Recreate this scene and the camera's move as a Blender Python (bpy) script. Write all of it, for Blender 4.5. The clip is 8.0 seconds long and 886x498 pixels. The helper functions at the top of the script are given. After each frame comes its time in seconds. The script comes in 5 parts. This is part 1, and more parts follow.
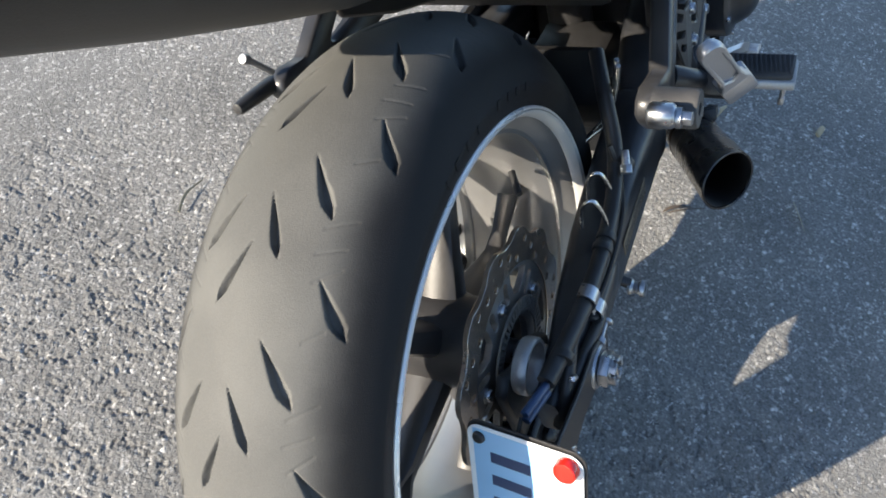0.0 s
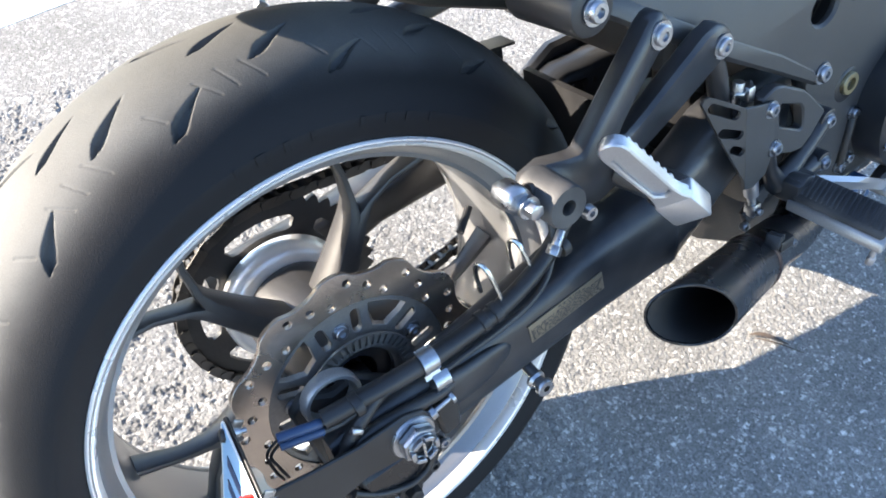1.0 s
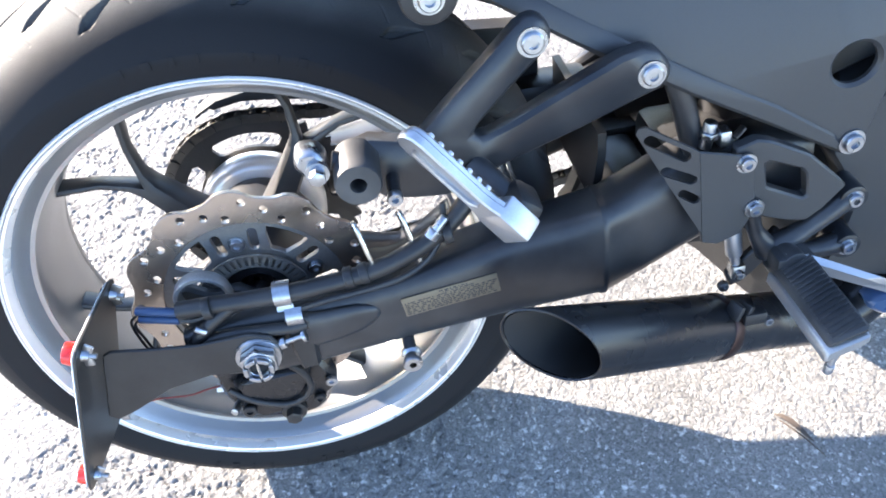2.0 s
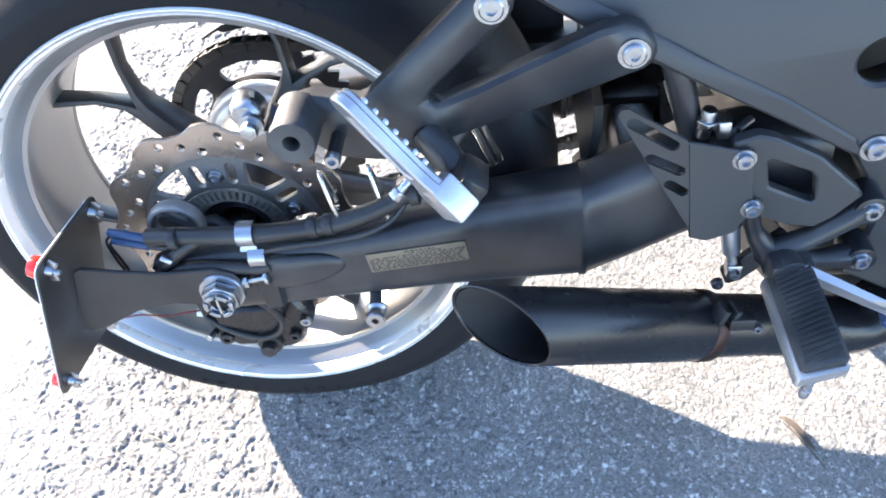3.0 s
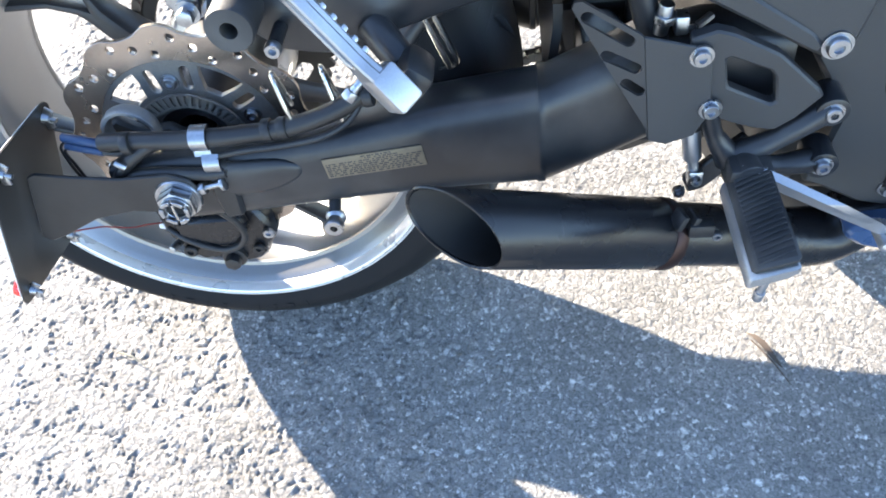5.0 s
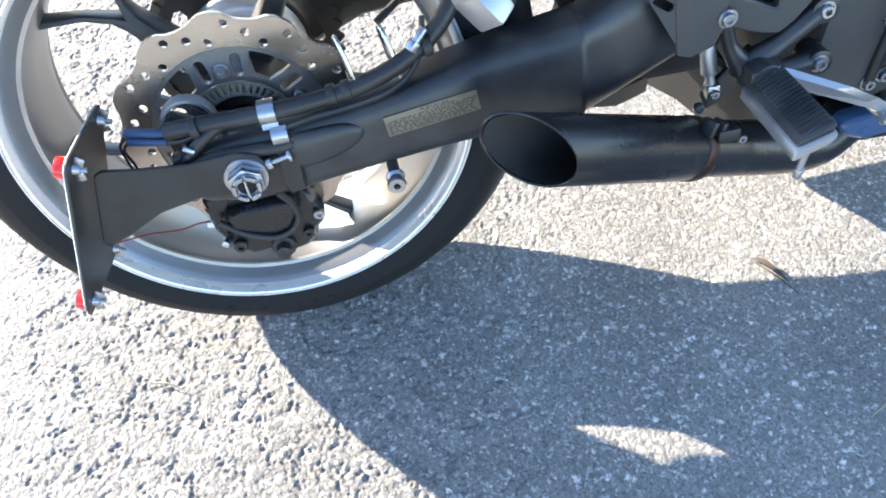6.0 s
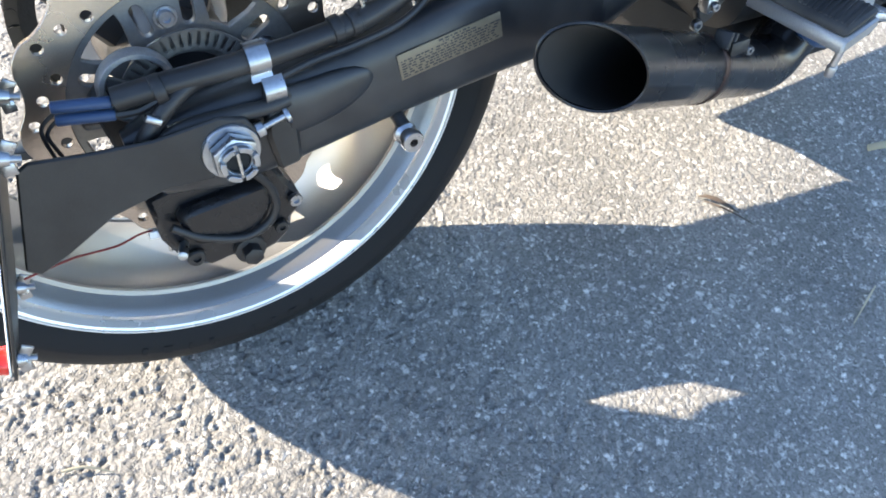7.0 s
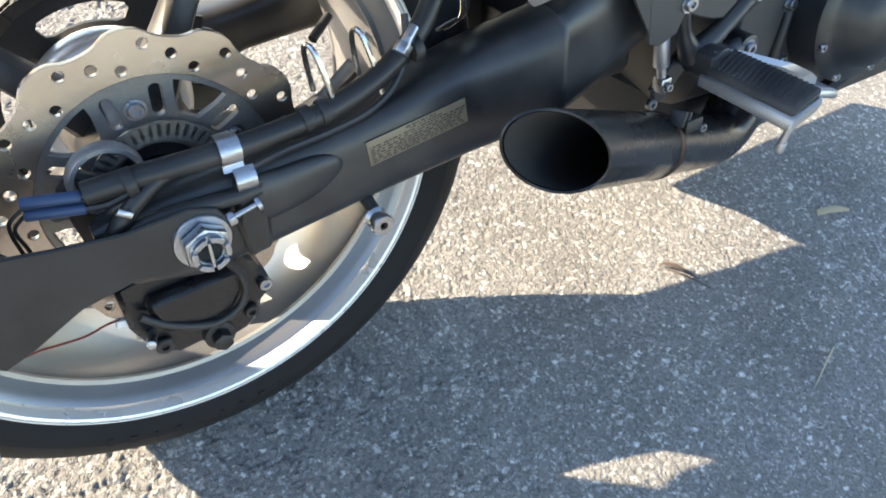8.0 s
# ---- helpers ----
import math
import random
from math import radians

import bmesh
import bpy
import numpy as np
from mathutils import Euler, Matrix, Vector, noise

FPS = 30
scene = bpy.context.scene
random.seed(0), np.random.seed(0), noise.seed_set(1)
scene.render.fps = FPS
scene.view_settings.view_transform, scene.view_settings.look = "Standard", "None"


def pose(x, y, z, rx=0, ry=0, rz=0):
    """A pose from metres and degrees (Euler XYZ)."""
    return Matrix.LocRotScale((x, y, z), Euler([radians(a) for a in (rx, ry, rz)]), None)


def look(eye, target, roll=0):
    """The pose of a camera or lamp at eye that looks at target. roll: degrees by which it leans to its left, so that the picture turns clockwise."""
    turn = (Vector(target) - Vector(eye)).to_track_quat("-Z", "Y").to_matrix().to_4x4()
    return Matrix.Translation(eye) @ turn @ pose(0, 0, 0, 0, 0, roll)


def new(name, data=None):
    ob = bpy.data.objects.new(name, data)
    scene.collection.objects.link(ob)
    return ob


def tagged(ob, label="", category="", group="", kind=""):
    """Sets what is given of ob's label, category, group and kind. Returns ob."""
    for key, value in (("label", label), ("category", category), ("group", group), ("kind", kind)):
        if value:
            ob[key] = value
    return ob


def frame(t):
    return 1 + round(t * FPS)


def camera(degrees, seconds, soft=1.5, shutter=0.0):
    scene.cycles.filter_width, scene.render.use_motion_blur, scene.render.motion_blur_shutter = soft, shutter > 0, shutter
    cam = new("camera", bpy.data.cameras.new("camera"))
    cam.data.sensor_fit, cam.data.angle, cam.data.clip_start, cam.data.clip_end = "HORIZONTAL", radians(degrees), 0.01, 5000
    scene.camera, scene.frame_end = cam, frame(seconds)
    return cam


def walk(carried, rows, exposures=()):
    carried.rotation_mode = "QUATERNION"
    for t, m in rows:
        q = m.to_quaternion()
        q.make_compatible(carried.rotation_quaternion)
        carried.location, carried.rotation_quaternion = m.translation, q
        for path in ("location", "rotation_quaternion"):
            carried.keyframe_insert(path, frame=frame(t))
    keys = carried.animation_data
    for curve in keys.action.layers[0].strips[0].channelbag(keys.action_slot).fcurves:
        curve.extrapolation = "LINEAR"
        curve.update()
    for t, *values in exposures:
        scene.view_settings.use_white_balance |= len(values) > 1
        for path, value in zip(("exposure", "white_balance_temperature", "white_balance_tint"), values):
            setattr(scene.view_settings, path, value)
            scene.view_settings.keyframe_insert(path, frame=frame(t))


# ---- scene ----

# ---------------------------------------------------------------- camera
cam = camera(58.7, 8.0, soft=1.8)
ROWS = [
    (0.0, -0.4199, -0.0688, 0.9791, 39.59, -2.84, -66.66),
    (0.5, -0.3633, -0.2588, 1.0240, 41.23, -1.23, -50.62),
    (0.6, -0.3215, -0.2844, 1.0122, 40.94, -0.89, -47.86),
    (1.0, -0.1534, -0.3095, 0.9729, 37.49, -1.66, -35.58),
    (1.5, 0.0129, -0.3900, 0.9722, 35.12, 1.75, -25.73),
    (1.7, 0.0811, -0.4454, 0.9871, 34.83, 3.20, -18.51),
    (2.8, 0.2519, -0.3924, 0.9709, 31.57, 4.16, 0.68),
    (3.0, 0.2752, -0.3964, 0.9713, 29.49, 6.03, 0.66),
    (3.5, 0.3871, -0.4318, 0.9908, 26.86, 8.40, 9.79),
    (4.0, 0.4014, -0.4383, 0.9924, 26.23, 7.56, 8.82),
    (4.2, 0.3804, -0.4266, 0.9846, 25.96, 7.98, 7.74),
    (5.3, 0.2848, -0.4232, 0.9386, 25.55, 5.04, -3.48),
    (5.5, 0.2590, -0.4669, 0.9377, 27.62, 4.96, -6.51),
    (6.0, 0.1461, -0.5396, 0.9412, 29.97, 3.93, -10.56),
    (6.5, -0.0034, -0.4889, 0.8514, 31.07, -3.73, -21.21),
    (7.0, -0.0713, -0.4387, 0.7936, 32.24, -6.01, -27.85),
    (7.5, -0.1037, -0.4237, 0.7701, 33.00, -6.74, -29.09),
    (8.0, -0.0753, -0.4253, 0.8059, 37.05, -7.54, -30.74),
]
walk(cam, [(t, pose(x, y, z, rx, ry, rz)) for t, x, y, z, rx, ry, rz in ROWS],
     exposures=[(0.0, 1.53, 6860, 12), (0.5, 2.0, 6810, 12), (1.0, 2.57, 6710, 14), (1.5, 2.85, 6600, 17), (3.0, 3.05, 6700, 17), (4.0, 3.03, 6860, 17), (5.5, 2.83, 6730, 13), (6.5, 2.69, 6780, 13), (7.2, 2.54, 7170, 13), (8.0, 2.49, 7780, 13)])

# ---------------------------------------------------------------- light
SUN_WAY = Vector((-2.2, 1.8, 1.0)).normalized()      # towards the low sun, behind and left of the motorcycle
world = bpy.data.worlds.new("sky")
scene.world = world
world.use_nodes = True
wn = world.node_tree.nodes
wn.clear()
sky = wn.new("ShaderNodeTexSky")
sky.sky_type, sky.sun_disc = "NISHITA", False
sky.sun_elevation = math.asin(SUN_WAY.z)
sky.sun_rotation = math.atan2(SUN_WAY.x, SUN_WAY.y) % (2 * math.pi)
sky.air_density, sky.dust_density, sky.ozone_density = 1.0, 0.4, 2.8
back = wn.new("ShaderNodeBackground")
back.inputs["Strength"].default_value = 0.119
wout = wn.new("ShaderNodeOutputWorld")
world.node_tree.links.new(sky.outputs[0], back.inputs[0])
world.node_tree.links.new(back.outputs[0], wout.inputs[0])
sun_data = bpy.data.lights.new("sun", "SUN")
sun_data.energy, sun_data.angle, sun_data.color = 5.0, radians(0.55), (1.0, 0.925, 0.79)
sun = new("sun", sun_data)
sun.matrix_world = look(SUN_WAY * 20, (0, 0, 0))


# ---------------------------------------------------------------- materials
def material(name, color, rough=0.5, metal=0.0, grain=0.0, grain_scale=300.0, mottled=0.15, mottle_scale=18.0,
             bump=0.0, dust=0.0, dust_color=(0.35, 0.32, 0.28), coat=0.0):
    """A node material: base colour mottled at two scales, uneven gloss, fine bump, and dust lying in patches."""
    m = bpy.data.materials.new(name)
    m.use_nodes = True
    nt, n = m.node_tree, m.node_tree.nodes
    b = n["Principled BSDF"]
    b.inputs["Metallic"].default_value = metal
    if coat:
        b.inputs["Coat Weight"].default_value = coat
        b.inputs["Coat Roughness"].default_value = 0.12
    tc = n.new("ShaderNodeTexCoord")
    big = n.new("ShaderNodeTexNoise")
    big.inputs["Scale"].default_value, big.inputs["Detail"].default_value = mottle_scale, 5
    fine = n.new("ShaderNodeTexNoise")
    fine.inputs["Scale"].default_value, fine.inputs["Detail"].default_value = grain_scale, 3
    nt.links.new(tc.outputs["Object"], big.inputs["Vector"])
    nt.links.new(tc.outputs["Object"], fine.inputs["Vector"])
    mixed = n.new("ShaderNodeMix")
    mixed.data_type = "RGBA"
    lo, hi = 1 - mottled, 1 + mottled
    mixed.inputs[6].default_value = (*(c * lo for c in color), 1)
    mixed.inputs[7].default_value = (*(min(1, c * hi) for c in color), 1)
    nt.links.new(big.outputs["Fac"], mixed.inputs[0])
    last = mixed.outputs[2]
    if grain:
        g = n.new("ShaderNodeMix")
        g.data_type, g.blend_type = "RGBA", "OVERLAY"
        g.inputs[0].default_value = grain
        nt.links.new(last, g.inputs[6])
        nt.links.new(fine.outputs["Fac"], g.inputs[7])
        last = g.outputs[2]
    if dust:
        ramp = n.new("ShaderNodeMapRange")
        ramp.inputs["From Min"].default_value, ramp.inputs["From Max"].default_value = 0.42, 0.72
        ramp.inputs["To Max"].default_value = dust
        nt.links.new(big.outputs["Fac"], ramp.inputs["Value"])
        d = n.new("ShaderNodeMix")
        d.data_type = "RGBA"
        d.inputs[7].default_value = (*dust_color, 1)
        nt.links.new(ramp.outputs[0], d.inputs[0])
        nt.links.new(last, d.inputs[6])
        last = d.outputs[2]
    nt.links.new(last, b.inputs["Base Color"])
    rr = n.new("ShaderNodeMapRange")
    rr.inputs["To Min"].default_value, rr.inputs["To Max"].default_value = max(0.03, rough - 0.1), min(1, rough + 0.1)
    nt.links.new(big.outputs["Fac"], rr.inputs["Value"])
    nt.links.new(rr.outputs[0], b.inputs["Roughness"])
    if bump:
        bp = n.new("ShaderNodeBump")
        bp.inputs["Strength"].default_value, bp.inputs["Distance"].default_value = 1.0, bump
        nt.links.new(fine.outputs["Fac"], bp.inputs["Height"])
        nt.links.new(bp.outputs[0], b.inputs["Normal"])
    return m


RUBBER = material("tyre_rubber", (0.0755, 0.0760, 0.0740), 0.68, grain=0.25, grain_scale=900, bump=0.0002, dust=0.3, dust_color=(0.165, 0.162, 0.152), mottle_scale=9)


def scuffed_and_shaded(m, edge0, edge1, dark):
    """Grey crown scuffing that fades towards shoulders whose black also paints in their shade."""
    nt, n = m.node_tree, m.node_tree.nodes
    b = n["Principled BSDF"]
    src = b.inputs["Base Color"].links[0].from_socket
    tc = n.new("ShaderNodeTexCoord")
    sep = n.new("ShaderNodeSeparateXYZ")
    nt.links.new(tc.outputs["Object"], sep.inputs[0])
    ab = n.new("ShaderNodeMath")
    ab.operation = "ABSOLUTE"
    nt.links.new(sep.outputs["Y"], ab.inputs[0])
    nz = n.new("ShaderNodeTexNoise")
    nz.inputs["Scale"].default_value, nz.inputs["Detail"].default_value = 14.0, 4
    nt.links.new(tc.outputs["Object"], nz.inputs["Vector"])
    wob = n.new("ShaderNodeMath")
    wob.operation, wob.inputs[1].default_value = "MULTIPLY_ADD", 0.018
    nt.links.new(nz.outputs["Fac"], wob.inputs[0])
    nt.links.new(ab.outputs[0], wob.inputs[2])
    rng = n.new("ShaderNodeMapRange")
    rng.interpolation_type = "SMOOTHSTEP"
    rng.inputs["From Min"].default_value, rng.inputs["From Max"].default_value = edge0 + 0.009, edge1 + 0.009
    nt.links.new(wob.outputs[0], rng.inputs["Value"])
    mx = n.new("ShaderNodeMix")
    mx.data_type = "RGBA"
    mx.inputs[7].default_value = (*dark, 1)
    nt.links.new(rng.outputs[0], mx.inputs[0])
    nt.links.new(src, mx.inputs[6])
    nt.links.new(mx.outputs[2], b.inputs["Base Color"])


# Shoulder colour darkened partly for the shaded flank, not for wear alone.
scuffed_and_shaded(RUBBER, 0.048, 0.079, (0.0135, 0.0135, 0.0145))
RUBBER.node_tree.nodes["Principled BSDF"].inputs["Specular IOR Level"].default_value = 0.16
PEG_RUBBER = material("peg_rubber", (0.02, 0.021, 0.023), 0.6, bump=0.0002, dust=0.15)
GREY_ALLOY = material("weathered_alloy", (0.33, 0.33, 0.33), 0.4, metal=0.7, grain=0.2, grain_scale=700, bump=0.0001)
SILVER = material("silver_wheel_paint", (0.76, 0.76, 0.75), 0.3, metal=0.45, mottled=0.06, grain=0.1, grain_scale=1500, bump=0.00004)
BARREL = material("cast_silver_barrel", (0.275, 0.277, 0.280), 0.32, metal=0.65, mottled=0.1, grain=0.15, grain_scale=1200, bump=0.00006, dust=0.15)
SPOKE_BLACK = material("satin_black_cast", (0.022, 0.022, 0.024), 0.38, grain=0.15, bump=0.00008, dust=0.06)
ARM_BLACK = material("satin_black_paint", (0.016, 0.0172, 0.020), 0.33, grain=0.2, grain_scale=1200, bump=0.00006, dust=0.08)
FRAME_GREY = material("charcoal_panel", (0.0365, 0.0362, 0.0368), 0.46, grain=0.3, grain_scale=1600, bump=0.00008, mottled=0.08)
PLASTIC = material("black_plastic", (0.014, 0.014, 0.015), 0.42, grain=0.2, grain_scale=700, bump=0.0001, dust=0.05)
DARK = material("grimy_black_metal", (0.015, 0.015, 0.016), 0.46, grain=0.2, bump=0.0003, dust=0.1, dust_color=(0.06, 0.055, 0.05))
CALIPER = material("glossy_black_caliper", (0.010, 0.010, 0.0115), 0.27, grain=0.2, grain_scale=500, bump=0.00012, mottled=0.3, mottle_scale=50)
STEEL_DISC = material("worn_brake_steel", (0.44, 0.375, 0.325), 0.25, metal=0.92, grain=0.15, grain_scale=900, mottled=0.2, bump=0.00008)
CARRIER = material("disc_carrier_grey", (0.19, 0.183, 0.175), 0.4, metal=0.5, grain=0.25, bump=0.0001, dust=0.35, dust_color=(0.2, 0.16, 0.13))
ZINC = material("zinc_plated_steel", (0.40, 0.42, 0.45), 0.3, metal=1.0, mottled=0.3, mottle_scale=120, grain=0.2, bump=0.00008, dust=0.25, dust_color=(0.12, 0.11, 0.10))
CHROME = material("bright_wire", (0.6, 0.6, 0.58), 0.24, metal=1.0, mottled=0.2, mottle_scale=60)
ALLOY = material("cast_alloy", (0.43, 0.44, 0.46), 0.38, metal=0.85, grain=0.15, grain_scale=900, bump=0.00008, mottled=0.08)
MUFFLER = material("ceramic_black_exhaust", (0.02, 0.02, 0.022), 0.27, metal=0.3, grain=0.2, grain_scale=1500, bump=0.00004)
# Exhaust soot, and the black painted in for shade inside the axle.
SOOT_AND_SHADE = material("soot_and_bore_shade", (0.02, 0.019, 0.018), 0.8, mottled=0.4, mottle_scale=60)
HEATED = material("heat_tinted_steel", (0.050, 0.028, 0.024), 0.4, metal=0.8, mottled=0.4, mottle_scale=60)
CHAIN = material("oiled_chain", (0.09, 0.085, 0.08), 0.35, metal=0.9, mottled=0.3, mottle_scale=90)
BRASS = material("yellow_zinc", (0.5, 0.42, 0.25), 0.35, metal=0.9)
RED = material("red_reflector", (0.7, 0.02, 0.012), 0.15, coat=0.6, mottled=0.05)
PLATE_BLUE = material("plate_blue", (0.28, 0.5, 0.72), 0.4, mottled=0.06, coat=0.2)
PLATE_WHITE = material("plate_white", (0.78, 0.8, 0.8), 0.4, mottled=0.04, coat=0.2)
PLATE_INK = material("plate_ink", (0.03, 0.05, 0.11), 0.45)
LABEL_SILVER = material("label_foil", (0.2, 0.165, 0.115), 0.45, metal=0.35, mottled=0.45, mottle_scale=45, dust=0.5, dust_color=(0.05, 0.045, 0.04))
LABEL_INK = material("label_ink", (0.03, 0.03, 0.03), 0.5)
BLUE_SLEEVE = material("blue_connector", (0.022, 0.052, 0.12), 0.4)
BLUE_PANEL = material("blue_gloss_panel", (0.026, 0.066, 0.15), 0.3, coat=0.5, mottled=0.08)
WIRE_RED = material("red_wire", (0.2, 0.02, 0.02), 0.5)
PAINT_WHITE = material("road_paint", (0.8, 0.8, 0.78), 0.6, grain=0.2, grain_scale=150, mottled=0.08, bump=0.0008)
BROWN_LEAF = material("brown_leaf", (0.06, 0.045, 0.035), 0.7, mottled=0.3)
STRAW = material("dry_grass", (0.30, 0.26, 0.18), 0.7, mottled=0.2)


# ---------------------------------------------------------------- mesh helpers
def part(name, bm, mat, parent=None, label="", smooth=40.0):
    """Links a bmesh as one mesh object, under a thing or a part."""
    me = bpy.data.meshes.new(name)
    bm.to_mesh(me)
    bm.free()
    me.materials.append(mat)
    me.polygons.foreach_set("use_smooth", [True] * len(me.polygons))
    me.set_sharp_from_angle(angle=radians(smooth))
    ob = new(name, me)
    ob.parent = parent
    if label:
        tagged(ob, label)
    return ob


def soften(bm, offset, segments=2, angle=35.0):
    if offset <= 0:
        return bm
    es = [e for e in bm.edges if len(e.link_faces) == 2 and e.calc_face_angle(0) > radians(angle)]
    bmesh.ops.bevel(bm, geom=es, offset=offset, offset_type="OFFSET", segments=segments, affect="EDGES", profile=0.5, clamp_overlap=True)
    return bm


def prism(outline, y0, y1, holes=(), bevel=0.0012, warp=None, bm=None):
    """A plate in the motorcycle's side plane: outline and holes in (x, z), from y0 to y1."""
    own = bmesh.new()
    for loop in (outline, *holes):
        vs = [own.verts.new((x, y0, z)) for x, z in loop]
        for a, b in zip(vs, vs[1:] + vs[:1]):
            own.edges.new((a, b))
    bmesh.ops.triangle_fill(own, use_beauty=True, use_dissolve=False, edges=own.edges[:], normal=(0, 1, 0))
    got = bmesh.ops.extrude_face_region(own, geom=own.faces[:], use_keep_orig=True)
    bmesh.ops.translate(own, verts=[v for v in got["geom"] if isinstance(v, bmesh.types.BMVert)], vec=(0, y1 - y0, 0))
    bmesh.ops.recalc_face_normals(own, faces=own.faces[:])
    soften(own, bevel, 1)
    if warp:
        for v in own.verts:
            v.co = warp(v.co)
    return merged(bm, own)


def merged(bm, own):
    if bm is None:
        return own
    me = bpy.data.meshes.new("join")
    own.to_mesh(me)
    own.free()
    bm.from_mesh(me)
    bpy.data.meshes.remove(me)
    return bm


def ring(cx, cz, r, n=24, squash=1.0, turn=0.0):
    return [(cx + r * math.cos(2 * math.pi * i / n + turn), cz + squash * r * math.sin(2 * math.pi * i / n + turn)) for i in range(n)]


def slot(x0, z0, x1, z1, r, n=6):
    """A round-ended slot from one point to another."""
    a = math.atan2(z1 - z0, x1 - x0)
    out = []
    for (x, z), base in (((x1, z1), a - math.pi / 2), ((x0, z0), a + math.pi / 2)):
        out += [(x + r * math.cos(base + math.pi * i / n), z + r * math.sin(base + math.pi * i / n)) for i in range(n + 1)]
    return out


def rod(p, q, r, r2=None, n=20, bevel=0.0, bm=None):
    """A round bar from p to q."""
    p, q = Vector(p), Vector(q)
    own = bmesh.new()
    bmesh.ops.create_cone(own, cap_ends=True, segments=n, radius1=r, radius2=r if r2 is None else r2, depth=(q - p).length)
    soften(own, bevel, 2)
    m = Matrix.Translation((p + q) / 2) @ (q - p).to_track_quat("Z", "Y").to_matrix().to_4x4()
    bmesh.ops.transform(own, matrix=m, verts=own.verts[:])
    return merged(bm, own)


def block(centre, size, bevel=0.002, turn=None, bm=None):
    own = bmesh.new()
    bmesh.ops.create_cube(own, size=1.0)
    for v in own.verts:
        v.co = Vector((v.co.x * size[0], v.co.y * size[1], v.co.z * size[2]))
    soften(own, bevel, 2)
    m = Matrix.Translation(centre) @ (turn.to_4x4() if turn else Matrix())
    bmesh.ops.transform(own, matrix=m, verts=own.verts[:])
    return merged(bm, own)


def lathe(profile, n=96, centre=(0, 0, 0), closed=True, bm=None):
    """Turns (radius, y) points round the y axis."""
    own = bmesh.new()
    rows = []
    for i in range(n):
        a = 2 * math.pi * i / n
        rows.append([own.verts.new((centre[0] + r * math.cos(a), centre[1] + y, centre[2] + r * math.sin(a))) for r, y in profile])
    k = len(profile)
    for i in range(n):
        a, b = rows[i], rows[(i + 1) % n]
        for j in range(k if closed else k - 1):
            own.faces.new((a[j], a[(j + 1) % k], b[(j + 1) % k], b[j]))
    bmesh.ops.recalc_face_normals(own, faces=own.faces[:])
    return merged(bm, own)


def catmull(points, per=8):
    pts = [Vector(p) for p in points]
    out = []
    for i in range(len(pts) - 1):
        a, b, c, d = pts[max(i - 1, 0)], pts[i], pts[i + 1], pts[min(i + 2, len(pts) - 1)]
        for k in range(per):
            t = k / per
            out.append(0.5 * (2 * b + (c - a) * t + (2 * a - 5 * b + 4 * c - d) * t * t + (3 * b - a - 3 * c + d) * t ** 3))
    return out + [pts[-1]]


def tube(points, radius, n=12, per=8, flat=1.0, bm=None):
    """A hose or wire through the points; radius may be a list, one a point."""
    line = catmull(points, per)
    rad = [radius] * len(points) if isinstance(radius, (int, float)) else list(radius)
    own, rows = bmesh.new(), []
    side = None
    for i, p in enumerate(line):
        way = (line[min(i + 1, len(line) - 1)] - line[max(i - 1, 0)]).normalized()
        if side is None:
            side = way.orthogonal().normalized()
        side = (side - way * side.dot(way)).normalized()
        up = way.cross(side)
        f = i / per
        k = min(int(f), len(rad) - 2)
        r = rad[k] + (rad[k + 1] - rad[k]) * (f - k)
        rows.append([own.verts.new(p + r * (math.cos(2 * math.pi * j / n) * side + flat * math.sin(2 * math.pi * j / n) * up)) for j in range(n)])
    for a, b in zip(rows, rows[1:]):
        for j in range(n):
            own.faces.new((a[j], a[(j + 1) % n], b[(j + 1) % n], b[j]))
    own.faces.new(rows[0][::-1])
    own.faces.new(rows[-1])
    bmesh.ops.recalc_face_normals(own, faces=own.faces[:])
    return merged(bm, own)


def loft(sections, bm=None):
    """Skin over rings of as many points each, with closed ends."""
    own = bmesh.new()
    rows = [[own.verts.new(p) for p in s] for s in sections]
    n = len(rows[0])
    for a, b in zip(rows, rows[1:]):
        for j in range(n):
            own.faces.new((a[j], a[(j + 1) % n], b[(j + 1) % n], b[j]))
    own.faces.new(rows[0][::-1])
    own.faces.new(rows[-1])
    bmesh.ops.recalc_face_normals(own, faces=own.faces[:])
    return merged(bm, own)


def oval(x, y, z, hy, hz, power=2.6, n=28):
    """A rounded ring across the motorcycle at x, of half width hy and half height hz."""
    out = []
    for i in range(n):
        a = 2 * math.pi * i / n
        c, s = math.cos(a), math.sin(a)
        out.append((x, y + hy * math.copysign(abs(c) ** (2 / power), c), z + hz * math.copysign(abs(s) ** (2 / power), s)))
    return out


